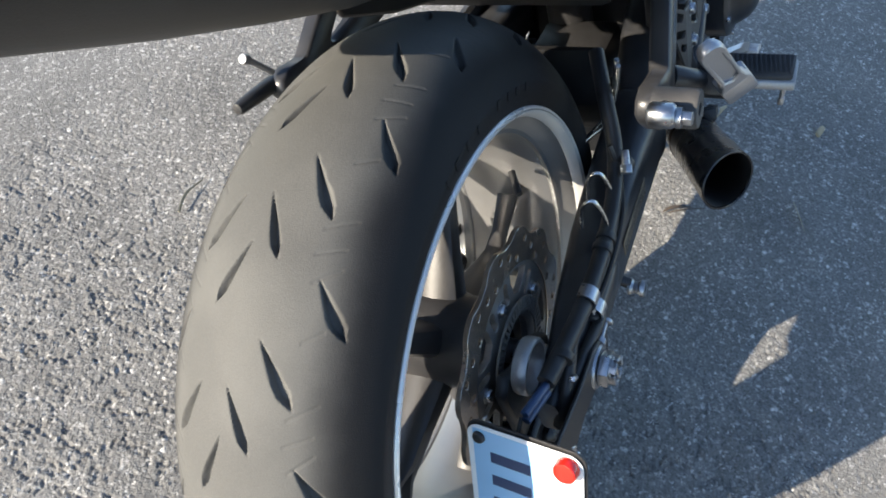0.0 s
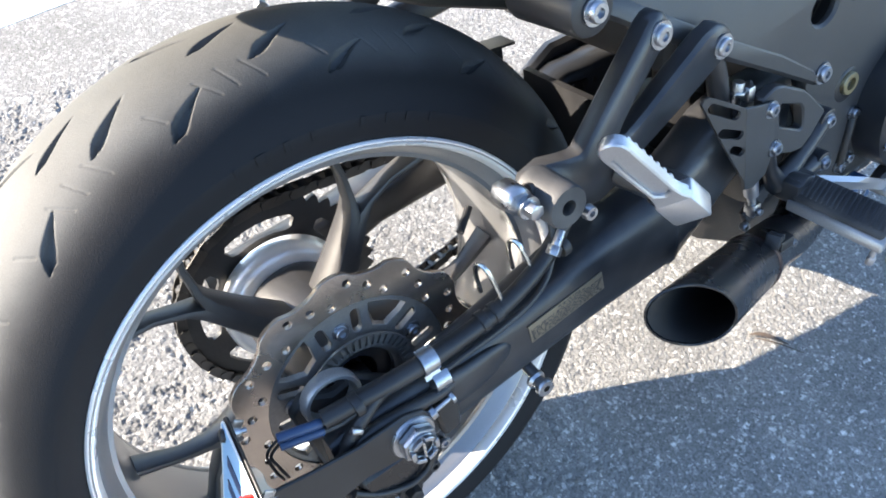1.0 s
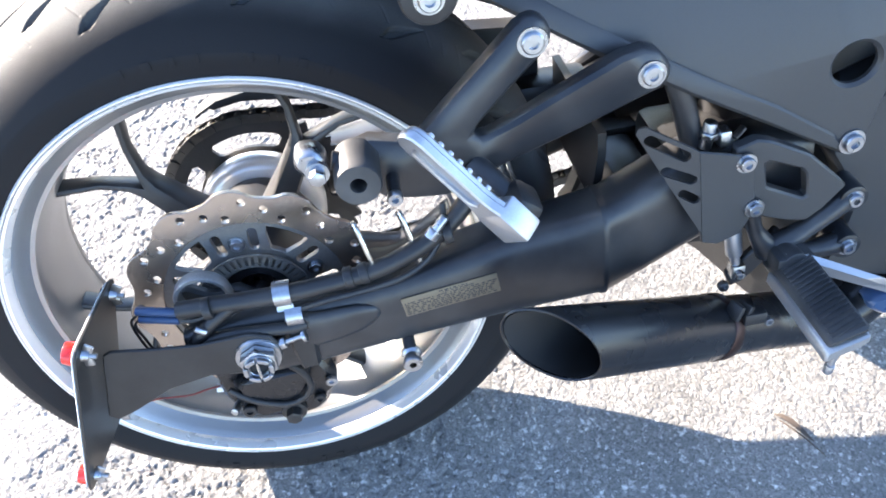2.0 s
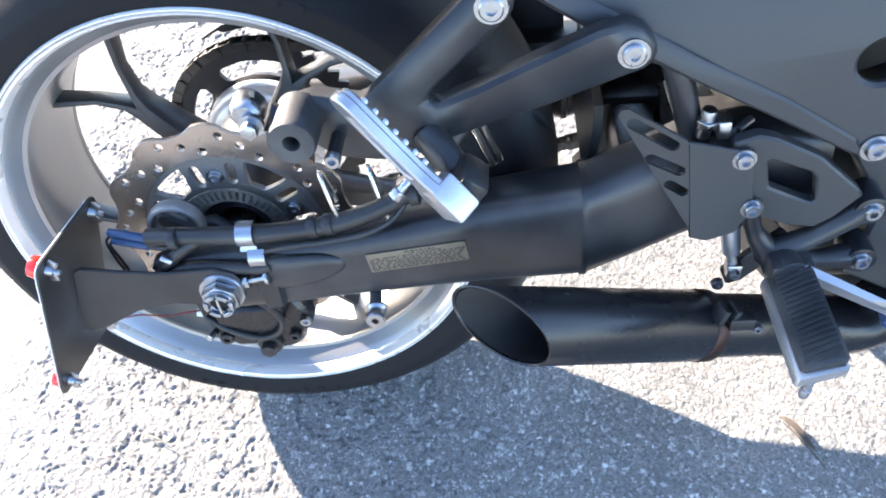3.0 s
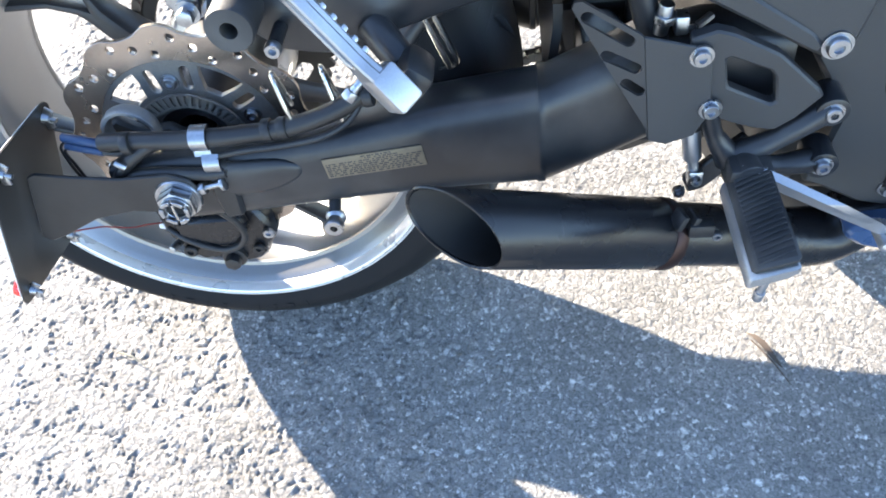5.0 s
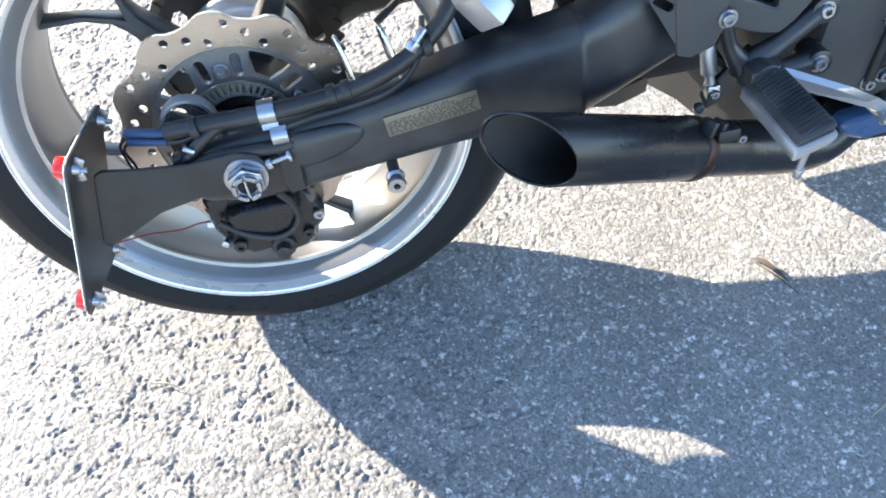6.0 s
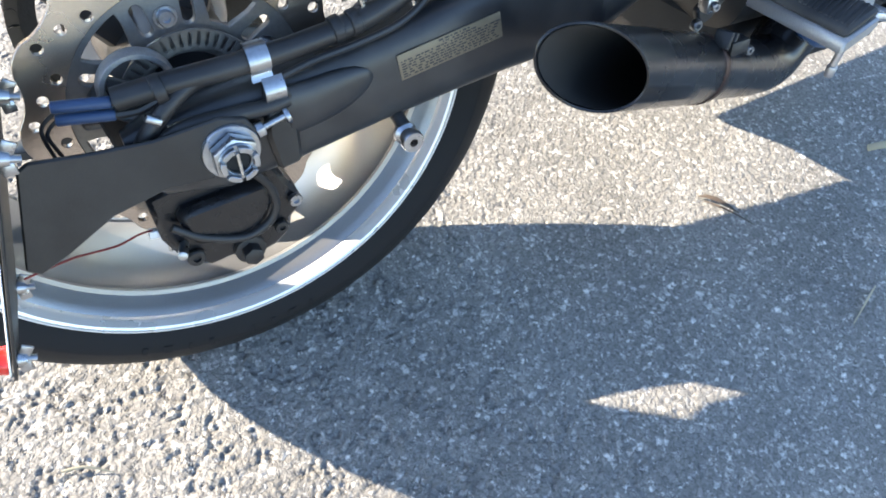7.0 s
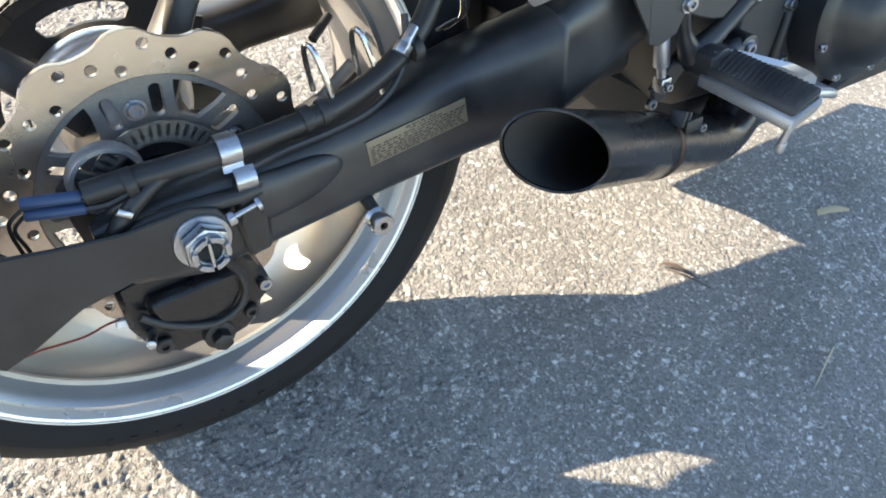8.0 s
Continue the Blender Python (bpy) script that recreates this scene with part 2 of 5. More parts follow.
def socket_bolt(name, at, r, parent, way=(0, -1, 0), high=0.004, mat=None, washer=True, label=""):
    """A round socket-head bolt with a hexagon recess, on its washer."""
    way = Vector(way).normalized()
    own = bmesh.new()
    prof = [(r * 0.46, high * 0.35), (r * 0.46, high), (r * 0.86, high), (r, high * 0.7), (r, 0.0)]
    if washer:
        prof += [(r * 1.35, 0.0), (r * 1.38, -0.0012), (r * 1.3, -0.003)]
    prof += [(r * 0.4, -0.003)]
    rows = []
    for i in range(24):
        a = 2 * math.pi * i / 24
        rows.append([own.verts.new((q * math.cos(a), q * math.sin(a), h)) for q, h in prof])
    for i in range(24):
        a, b = rows[i], rows[(i + 1) % 24]
        for j in range(len(prof) - 1):
            own.faces.new((a[j], a[j + 1], b[j + 1], b[j]))
    own.faces.new([q[0] for q in rows])
    bmesh.ops.recalc_face_normals(own, faces=own.faces[:])
    bmesh.ops.transform(own, matrix=Matrix.Translation(at) @ way.to_track_quat("Z", "Y").to_matrix().to_4x4(), verts=own.verts[:])
    return part(name, own, mat or ZINC, parent, label)


def hexagon(p, q, r, bm=None):
    return rod(p, q, r, n=6, bevel=0.0008, bm=bm)


# ---------------------------------------------------------------- ground
def hashed(ix, iy, k):
    """A repeatable random number in 0..1 for every cell."""
    v = np.sin(ix * 127.1 + iy * 311.7 + k * 74.7) * 43758.5453
    return v - np.floor(v)


def pebbled(x, y, cell, seed):
    """Height in cells, tone and edge of the stones lying about (x, y)."""
    gx, gy = np.floor(x / cell), np.floor(y / cell)
    best = np.full(x.shape, 9.0)
    tone, lift = np.zeros_like(x), np.zeros_like(x)
    for i in (-1, 0, 1):
        for j in (-1, 0, 1):
            cx, cy = gx + i, gy + j
            px, py = cx + 0.15 + 0.7 * hashed(cx, cy, seed), cy + 0.15 + 0.7 * hashed(cx, cy, seed + 1)
            turn = 6.283 * hashed(cx, cy, seed + 2)
            dx, dy = x / cell - px, y / cell - py
            u, v = dx * np.cos(turn) + dy * np.sin(turn), -dx * np.sin(turn) + dy * np.cos(turn)
            size = 0.5 + 0.5 * hashed(cx, cy, seed + 3)
            d = np.sqrt((u / 1.15) ** 2 + (v * 1.2) ** 2 + 0.3 * np.abs(u * v)) / size
            near = d < best
            best = np.where(near, d, best)
            tone = np.where(near, hashed(cx, cy, seed + 4), tone)
            lift = np.where(near, size * (0.5 + hashed(cx, cy, seed + 5)), lift)
    dome = np.sqrt(np.clip(1 - (best / 0.72) ** 2, 0, 1))
    return dome * lift, tone, dome


def stretch(lo, hi, step, far, grow=1.07):
    mid = list(np.arange(lo, hi, step))
    a, b, s = [], [], step
    while s < far:
        s *= grow
        a.append((a[-1] if a else lo) - s)
        b.append((b[-1] if b else mid[-1]) + s)
        if b[-1] > far:
            break
    return np.array(a[::-1] + mid + b)


def asphalt_material():
    """Stones of two sizes in a dark binder; the stones near the motorcycle are also real relief."""
    m = bpy.data.materials.new("worn_asphalt")
    m.use_nodes = True
    nt, n = m.node_tree, m.node_tree.nodes
    b = n["Principled BSDF"]
    b.inputs["Roughness"].default_value = 0.82
    tc = n.new("ShaderNodeTexCoord")
    wob = n.new("ShaderNodeTexNoise")
    wob.inputs["Scale"].default_value, wob.inputs["Detail"].default_value = 160.0, 2
    nt.links.new(tc.outputs["Object"], wob.inputs["Vector"])
    at = n.new("ShaderNodeVectorMath")
    at.operation, at.inputs[1].default_value = "MULTIPLY_ADD", (0.006, 0.006, 0.0)
    nt.links.new(wob.outputs["Color"], at.inputs[0])
    nt.links.new(tc.outputs["Object"], at.inputs[2])

    def stones(scale, gap):
        """Tone per stone, and the share that is stone rather than binder."""
        tone, edge = n.new("ShaderNodeTexVoronoi"), n.new("ShaderNodeTexVoronoi")
        edge.feature = "DISTANCE_TO_EDGE"
        for v in (tone, edge):
            v.inputs["Scale"].default_value = scale
            nt.links.new(at.outputs[0], v.inputs["Vector"])
        one = n.new("ShaderNodeSeparateColor")
        nt.links.new(tone.outputs["Color"], one.inputs[0])
        rng = n.new("ShaderNodeMapRange")
        rng.interpolation_type = "SMOOTHSTEP"
        rng.inputs["From Min"].default_value, rng.inputs["From Max"].default_value = 0.01, gap
        nt.links.new(edge.outputs["Distance"], rng.inputs["Value"])
        return one.outputs[0], rng.outputs[0]

    big_tone, big_share = stones(135.0, 0.31)
    small_tone, small_share = stones(235.0, 0.34)
    patch = n.new("ShaderNodeTexNoise")
    patch.inputs["Scale"].default_value, patch.inputs["Detail"].default_value = 60.0, 2
    nt.links.new(tc.outputs["Object"], patch.inputs["Vector"])
    sel = n.new("ShaderNodeMapRange")
    sel.inputs["From Min"].default_value, sel.inputs["From Max"].default_value = 0.46, 0.56
    nt.links.new(patch.outputs["Fac"], sel.inputs["Value"])

    def chosen(p, q):
        mx = n.new("ShaderNodeMix")
        nt.links.new(sel.outputs[0], mx.inputs[0])
        nt.links.new(p, mx.inputs[2])
        nt.links.new(q, mx.inputs[3])
        return mx.outputs[0]

    tone, share = chosen(big_tone, small_tone), chosen(big_share, small_share)
    pit = n.new("ShaderNodeTexNoise")
    pit.inputs["Scale"].default_value, pit.inputs["Detail"].default_value, pit.inputs["Distortion"].default_value = 230.0, 3, 0.4
    nt.links.new(tc.outputs["Object"], pit.inputs["Vector"])
    open_pit = n.new("ShaderNodeMapRange")
    open_pit.interpolation_type = "SMOOTHSTEP"
    open_pit.inputs["From Min"].default_value, open_pit.inputs["From Max"].default_value = 0.36, 0.50
    nt.links.new(pit.outputs["Fac"], open_pit.inputs["Value"])
    blend = n.new("ShaderNodeMix")
    blend.inputs[0].default_value = 0.5
    nt.links.new(share, blend.inputs[2])
    nt.links.new(open_pit.outputs[0], blend.inputs[3])
    share = blend.outputs[0]
    grit = n.new("ShaderNodeTexNoise")
    grit.inputs["Scale"].default_value, grit.inputs["Detail"].default_value, grit.inputs["Roughness"].default_value = 210.0, 4, 0.65
    nt.links.new(tc.outputs["Object"], grit.inputs["Vector"])
    hard = n.new("ShaderNodeMapRange")
    hard.inputs["From Min"].default_value, hard.inputs["From Max"].default_value = 0.33, 0.67
    nt.links.new(grit.outputs["Fac"], hard.inputs["Value"])
    speck = n.new("ShaderNodeMix")
    speck.inputs[0].default_value = 0.22
    nt.links.new(tone, speck.inputs[2])
    nt.links.new(hard.outputs[0], speck.inputs[3])
    tone = speck.outputs[0]
    ramp = n.new("ShaderNodeValToRGB")
    el = ramp.color_ramp.elements
    el[0].position, el[0].color = 0.0, STONE_TONES[0]
    el[1].position, el[1].color = 1.0, STONE_TONES[-1]
    for p, c in zip((0.22, 0.63, 0.81), STONE_TONES[1:-1]):
        e = el.new(p)
        e.color = c
    nt.links.new(tone, ramp.inputs[0])
    mix = n.new("ShaderNodeMix")
    mix.data_type = "RGBA"
    mix.inputs[6].default_value = BINDER
    nt.links.new(share, mix.inputs[0])
    nt.links.new(ramp.outputs[0], mix.inputs[7])
    worn = n.new("ShaderNodeTexNoise")
    worn.inputs["Scale"].default_value, worn.inputs["Detail"].default_value = 5.0, 6
    fine = n.new("ShaderNodeTexNoise")
    fine.inputs["Scale"].default_value, fine.inputs["Detail"].default_value = 600.0, 3
    nt.links.new(tc.outputs["Object"], worn.inputs["Vector"])
    nt.links.new(tc.outputs["Object"], fine.inputs["Vector"])
    soil = n.new("ShaderNodeMix")
    soil.data_type, soil.blend_type = "RGBA", "SOFT_LIGHT"
    soil.inputs[0].default_value = 0.5
    nt.links.new(mix.outputs[2], soil.inputs[6])
    nt.links.new(worn.outputs["Fac"], soil.inputs[7])
    gr = n.new("ShaderNodeMix")
    gr.data_type, gr.blend_type = "RGBA", "OVERLAY"
    gr.inputs[0].default_value = 0.3
    nt.links.new(soil.outputs[2], gr.inputs[6])
    nt.links.new(fine.outputs["Fac"], gr.inputs[7])
    nt.links.new(gr.outputs[2], b.inputs["Base Color"])
    both = n.new("ShaderNodeMath")
    both.operation, both.inputs[1].default_value = "MULTIPLY_ADD", 0.8
    nt.links.new(fine.outputs["Fac"], both.inputs[0])
    nt.links.new(share, both.inputs[2])
    bp = n.new("ShaderNodeBump")
    bp.inputs["Strength"].default_value, bp.inputs["Distance"].default_value = 0.8, 0.0009
    nt.links.new(both.outputs[0], bp.inputs["Height"])
    nt.links.new(bp.outputs[0], b.inputs["Normal"])
    return m


STONE_TONES = [(0.152, 0.1475, 0.137, 1), (0.197, 0.191, 0.178, 1), (0.253, 0.246, 0.230, 1), (0.43, 0.418, 0.390, 1), (0.80, 0.78, 0.735, 1)]
BINDER = (0.106, 0.103, 0.097, 1)


def asphalt():
    xs, ys = stretch(-0.46, 1.04, 0.0023, 250, 1.045), stretch(-0.50, 1.02, 0.0023, 250, 1.045)
    X, Y = np.meshgrid(xs, ys, indexing="ij")
    wx = X + 0.0012 * np.sin(Y * 900 + 5 * np.sin(X * 310))
    wy = Y + 0.0012 * np.sin(X * 870 + 4 * np.sin(Y * 290))
    h1 = pebbled(wx, wy, 0.0072, 3)[0]
    h2 = pebbled(wx + 7.3, wy - 2.1, 0.0050, 17)[0]
    _, t3, e3 = pebbled(wx - 3.1, wy + 5.7, 0.030, 29)
    worn = np.clip((0.42 - X) / 0.40, 0, 1)            # the surface is more open towards the rear wheel
    Z = np.maximum(h1 * 0.00115, h2 * 0.0007) * (0.55 + 0.5 * worn + 0.4 * t3 * worn) - (0.0005 + 0.0013 * worn) * (e3 < 0.3) * (h1 < 0.3)
    near = np.clip(1 - (np.maximum(np.abs(X - 0.29) - 0.66, np.abs(Y - 0.26) - 0.67)) / 0.09, 0, 1)
    Z = (Z - 0.0007) * near + 0.0015 * np.sin(X * 9) * np.sin(Y * 7) * near
    nx, ny = len(xs), len(ys)
    co = np.stack([X, Y, Z], -1).reshape(-1, 3).astype(np.float32)
    i = np.arange(nx * ny).reshape(nx, ny)
    quads = np.stack([i[:-1, :-1], i[1:, :-1], i[1:, 1:], i[:-1, 1:]], -1).reshape(-1, 4).astype(np.int32)
    me = bpy.data.meshes.new("ground")
    me.vertices.add(len(co))
    me.vertices.foreach_set("co", co.ravel())
    me.loops.add(quads.size)
    me.loops.foreach_set("vertex_index", quads.ravel())
    me.polygons.add(len(quads))
    me.polygons.foreach_set("loop_start", np.arange(len(quads), dtype=np.int32) * 4)
    me.polygons.foreach_set("use_smooth", np.ones(len(quads), dtype=bool))
    me.update(calc_edges=True)
    me.materials.append(asphalt_material())
    return tagged(new("ground", me), "sun-bleached grey asphalt with coarse stone aggregate", "ground", kind="structure")


asphalt()


def painted_line():
    """A white parking stripe on the asphalt, its edges a little ragged."""
    own = bmesh.new()
    way, side = Vector((0.9973, 0.073, 0)), Vector((-0.073, 0.9973, 0))
    start = Vector((-1.6, 1.090, 0))
    rows = []
    for i in range(340):
        p = start + way * (i * 0.012)
        rag = 0.003 * noise.noise((i * 0.7, 0, 0))
        rows.append([own.verts.new(p + side * s + Vector((0, 0, z))) for s, z in
                     ((rag, 0.0), (0.001 + rag, 0.0012), (0.099 - rag, 0.0013), (0.1 + 0.004 * noise.noise((i * 0.6, 3, 0)), 0.0))])
    for a, b in zip(rows, rows[1:]):
        for j in range(3):
            own.faces.new((a[j], a[j + 1], b[j + 1], b[j]))
    bmesh.ops.recalc_face_normals(own, faces=own.faces[:])
    return tagged(part("painted_line", own, PAINT_WHITE), "worn white painted parking line on asphalt", "road marking", kind="structure")


painted_line()

# ---------------------------------------------------------------- motorcycle
LEAN = 16.92
bike = new("motorcycle")
bike.matrix_world = pose(0, 0.0813, 0.3026, -LEAN, 0, 0)
tagged(bike, "black sport motorcycle with silver wheel parked leaning on asphalt", "motorcycle")
TO_WORLD = bike.matrix_world.copy()
TO_BIKE = TO_WORLD.inverted()

# ---- rear wheel
RIM_R, TYRE_R, CROWN = 0.236, 0.318, 0.100


def tyre():
    n_round, n_side = 1700, 220
    groove = []                      # (from angle, to angle, from y, to y, half width) for one 24 degree pitch
    for sign, shift in ((1, 0.0), (-1, 6.5)):
        for a0, a1, y0, y1, w in ((15.4, 23.8, -0.001, -0.0205, 0.0034), (9.3, 17.5, -0.021, -0.047, 0.0042), (0.8, 8.2, -0.049, -0.070, 0.0042)):
            groove.append((a0 + shift, a1 + shift, sign * y0, sign * y1, w))
        for a0, a1, y0, y1 in ((22.2, 20.6, -0.0424, -0.060), (25.7, 23.2, -0.0453, -0.061), (18.8, 16.6, -0.0437, -0.0614), (9.2, 7.3, -0.0467, -0.0588)):
            groove.append((a0 + shift, a1 + shift, sign * y0, sign * y1, 0.0009))
    ang = np.linspace(0, 360, n_round, endpoint=False)
    lim = radians(66)
    phi = np.linspace(-lim, lim, n_side)
    A, P = np.meshgrid(ang, phi, indexing="ij")
    lat = CROWN * np.sin(P)
    depth = np.zeros_like(A)
    for a0, a1, y0, y1, w in groove:
        rel = (A - a0 + 12 - (a1 - a0) / 2) % 24 - 12 + (a1 - a0) / 2      # degrees past the groove's start
        s = np.radians(rel) * 0.31
        vx, vy = math.radians(a1 - a0) * 0.31, y1 - y0
        ln = math.hypot(vx, vy)
        u = (s * vx + (lat - y0) * vy) / ln
        v = np.abs(-s * vy + (lat - y0) * vx) / ln
        f = np.clip(u / ln, 0, 1)
        half = w * np.minimum(1, np.minimum(f / 0.62, (1 - f) / 0.22)) if w > 0.002 else w
        inside = (u > 0) & (u < ln)
        depth = np.maximum(depth, np.where(inside, np.clip((half + 0.0003 - v) / (0.0021 if w > 0.002 else 0.0012), 0, 1), 0) * (0.0052 if w > 0.002 else 0.0007))
    rad = TYRE_R - CROWN + (CROWN - depth) * np.cos(P)
    lat = (CROWN - depth) * np.sin(P)
    # side walls down to the rim, both sides, with a moulded step
    y_end, r_end = CROWN * math.sin(lim), TYRE_R - CROWN + CROWN * math.cos(lim)
    wall = [(0.2, 0.4), (0.4, 0.75), (0.46, 0.74), (0.5, 0.8), (0.75, 0.7), (0.92, 0.42), (1.0, 0.0)]
    wy = np.array([0.083 + (y_end - 0.083) * (1 - f) + 0.0028 * b for f, b in wall])
    wr = np.array([r_end + (0.2335 - r_end) * f for f, b in wall])
    ones = np.ones((n_round, 1))
    rad = np.concatenate([ones * wr[::-1], rad, ones * wr], 1)
    lat = np.concatenate([ones * -wy[::-1], lat, ones * wy], 1)
    a = np.radians(ang)[:, None]
    co = np.stack([rad * np.cos(a), lat, rad * np.sin(a)], -1)
    # the tread flattens where it bears on the ground
    m = np.array(TO_WORLD)
    flat = co @ m[:3, :3].T + m[:3, 3]
    flat[..., 2] = np.maximum(flat[..., 2], 0.001)
    k = np.array(TO_BIKE)
    co = flat @ k[:3, :3].T + k[:3, 3]
    nr, ns = co.shape[:2]
    i = np.arange(nr * ns).reshape(nr, ns)
    j = np.roll(i, -1, axis=0)
    q = np.stack([i[:, :-1], i[:, 1:], j[:, 1:], j[:, :-1]], -1).reshape(-1, 4)
    me = bpy.data.meshes.new("tyre")
    me.from_pydata(co.reshape(-1, 3).tolist(), [], q.tolist())
    me.materials.append(RUBBER)
    me.polygons.foreach_set("use_smooth", [True] * len(me.polygons))
    me.set_sharp_from_angle(angle=radians(38))
    ob = new("tyre", me)
    ob.parent = bike
    return tagged(ob, "worn black sport tyre with slanted tread grooves")


the_tyre = tyre()


def sidewall_marks():
    """Raised moulded marks round the side wall, as plain bars."""
    for start in (100, 282):
        for k in range(9):
            if k == 4:
                continue
            own = bmesh.new()
            a = radians(start - k * 4.6)
            turn = Matrix.Rotation(-a, 3, "Y")
            block(turn @ Vector((0.2560, -0.0918, 0)), (0.008, 0.0006, (0.0026, 0.008, 0.005)[k % 3]), 0.0002, turn, own)
            part("moulded_mark", own, RUBBER, the_tyre)


sidewall_marks()

rim_profile = [(0.2345, -0.0872), (0.2365, -0.086), (0.2365, -0.080), (0.230, -0.072), (0.2215, -0.055), (0.2125, -0.045), (0.2125, 0.045), (0.2215, 0.055),
               (0.230, 0.072), (0.2365, 0.080), (0.2365, 0.086), (0.2345, 0.0872), (0.2325, 0.0872), (0.2275, 0.0805), (0.2266, 0.0765), (0.2240, 0.0745), (0.2205, 0.0690), (0.2140, 0.0610), (0.2098, 0.0598), (0.2098, 0.0568), (0.2112, 0.0545), (0.2075, 0.045),
               (0.2050, 0.02), (0.2050, -0.02), (0.2075, -0.045), (0.2112, -0.0545), (0.2098, -0.0568), (0.2098, -0.0598), (0.2140, -0.0610), (0.2205, -0.0690), (0.2240, -0.0745), (0.2266, -0.0765), (0.2275, -0.0805), (0.2325, -0.0872)]
wheel = part("wheel_rim", lathe(rim_profile, 160), BARREL, bike, "silver cast rear wheel rim", smooth=28)
for s in (-1, 1):
    lip = lathe([(0.2368, s * 0.0866), (0.2354, s * 0.0884), (0.2342, s * 0.0884), (0.2337, s * 0.0864), (0.2331, s * 0.0864), (0.2325, s * 0.0882), (0.2302, s * 0.0872), (0.2276, s * 0.0818), (0.2262, s * 0.0780), (0.2262, s * 0.0762), (0.2368, s * 0.0800)], 160)
    part("rim_lip", lip, SILVER, wheel, "bright machined rim edge", smooth=28)


def spoke(angle):
    """One forked spoke: a deep stem from the hub that splits in two blades."""
    own = bmesh.new()
    for side in (-1, 1):
        tip = radians(15.5 * side)
        pts = [(0.045, 0.0, 0.036, 0.026), (0.095, 0.0015, 0.024, 0.019), (0.130, 0.003, 0.018, 0.015), (0.146, 0.0095, 0.0088, 0.0115),
               (0.170, 0.0255, 0.0070, 0.0100), (0.206, 0.206 * math.sin(abs(tip)), 0.0088, 0.0130)]
        secs = []
        for i, (r, off, w, d) in enumerate(pts):
            x, z = r if i < 5 else 0.206 * math.cos(tip), off * side
            nxt, prv = pts[min(i + 1, 5)], pts[max(i - 1, 0)]
            s = math.atan2((nxt[1] - prv[1]) * side, nxt[0] - prv[0])
            nx, nz = -math.sin(s), math.cos(s)
            q = []
            for k in range(12):
                t = 2 * math.pi * k / 12
                c, sn = math.cos(t), math.sin(t)
                c, sn = math.copysign(abs(c) ** 0.6, c), math.copysign(abs(sn) ** 0.6, sn)
                q.append((x + nx * w * 0.5 * c, -0.002 + d * sn, z + nz * w * 0.5 * c))
            secs.append(q)
        loft(secs, own)
    bmesh.ops.transform(own, matrix=Matrix.Rotation(-radians(angle), 4, "Y"), verts=own.verts[:])
    return part("spoke", own, SPOKE_BLACK, wheel, "satin black forked spoke")


for k in range(5):
    spoke(60 + 72 * k)
hub = lathe([(0.022, -0.075), (0.042, -0.075), (0.047, -0.066), (0.047, -0.03), (0.050, -0.02), (0.050, 0.02), (0.054, 0.046), (0.052, 0.054), (0.022, 0.054)], 48)
part("hub", hub, SPOKE_BLACK, wheel, "black wheel hub")
drum = lathe([(0.03, 0.055), (0.060, 0.055), (0.066, 0.059), (0.070, 0.068), (0.070, 0.080), (0.066, 0.083), (0.03, 0.083)], 64)
part("sprocket_carrier", drum, SILVER, wheel, "polished silver sprocket carrier drum")
part("valve_stem", rod((0.19 * math.cos(radians(24)), -0.03, 0.19 * math.sin(radians(24))), (0.165 * math.cos(radians(24)), -0.045, 0.165 * math.sin(radians(24))), 0.004), PLASTIC, wheel)


# ---- brake disc
def petal(n=192, base=0.1215, wave=0.0042, lobes=12):
    out = []
    for i in range(n):
        a = 2 * math.pi * i / n
        w = math.cos(lobes * a)
        out.append(((base + wave * math.copysign(abs(w) ** 0.75, w)) * math.cos(a), (base + wave * math.copysign(abs(w) ** 0.6, w)) * math.sin(a)))
    return out


def polar(r, deg):
    return r * math.cos(radians(deg)), r * math.sin(radians(deg))


disc_holes = [ring(0, 0, 0.0905, 90)]
for k in range(36):
    r = (0.0975, 0.1055, 0.1135)[k % 3]
    disc_holes.append(ring(*polar(r, 10 * k + 4), 0.0041, 12))
disc = part("brake_disc", prism(petal(), -0.0855, -0.0805, disc_holes, 0.0004), STEEL_DISC, bike, "wave-edged drilled steel brake disc")
gaps = []
for k in range(5):
    c = 94 + 72 * k
    for s in (-1, 1):
        a, b = polar(0.0625, c + 14.5 * s), polar(0.0785, c + 13.0 * s)
        gaps.append(slot(*a, *b, 0.0046))
    gaps.append([polar(0.0855, c + 36 + d) for d in (-14, -8, 0, 8, 14)] + [polar(0.076, c + 36 + 13)] + [polar(0.0605, c + 36 + d) for d in (7, 0, -7)] + [polar(0.076, c + 36 - 13)])
part("disc_carrier", prism([polar(0.0925 + 0.001 * (i % 2), 4 * i) for i in range(90)], -0.0835, -0.0765, gaps + [ring(0, 0, 0.036, 40)], 0.0006), CARRIER, disc, "dark slotted disc carrier")
teeth = [slot(*polar(0.0455, 7.5 * k), *polar(0.0535, 7.5 * k), 0.0015, 3) for k in range(48)]
part("sensor_ring", prism(ring(0, 0, 0.0565, 96), -0.0905, -0.0885, teeth + [ring(0, 0, 0.042, 60)], 0.0), CARRIER, disc, "slotted wheel speed sensor ring")
for k in range(5):
    x, z = polar(0.0665, 94 + 72 * k)
    socket_bolt("disc_bolt", (x, -0.0845, z), 0.0062, disc, mat=ZINC)

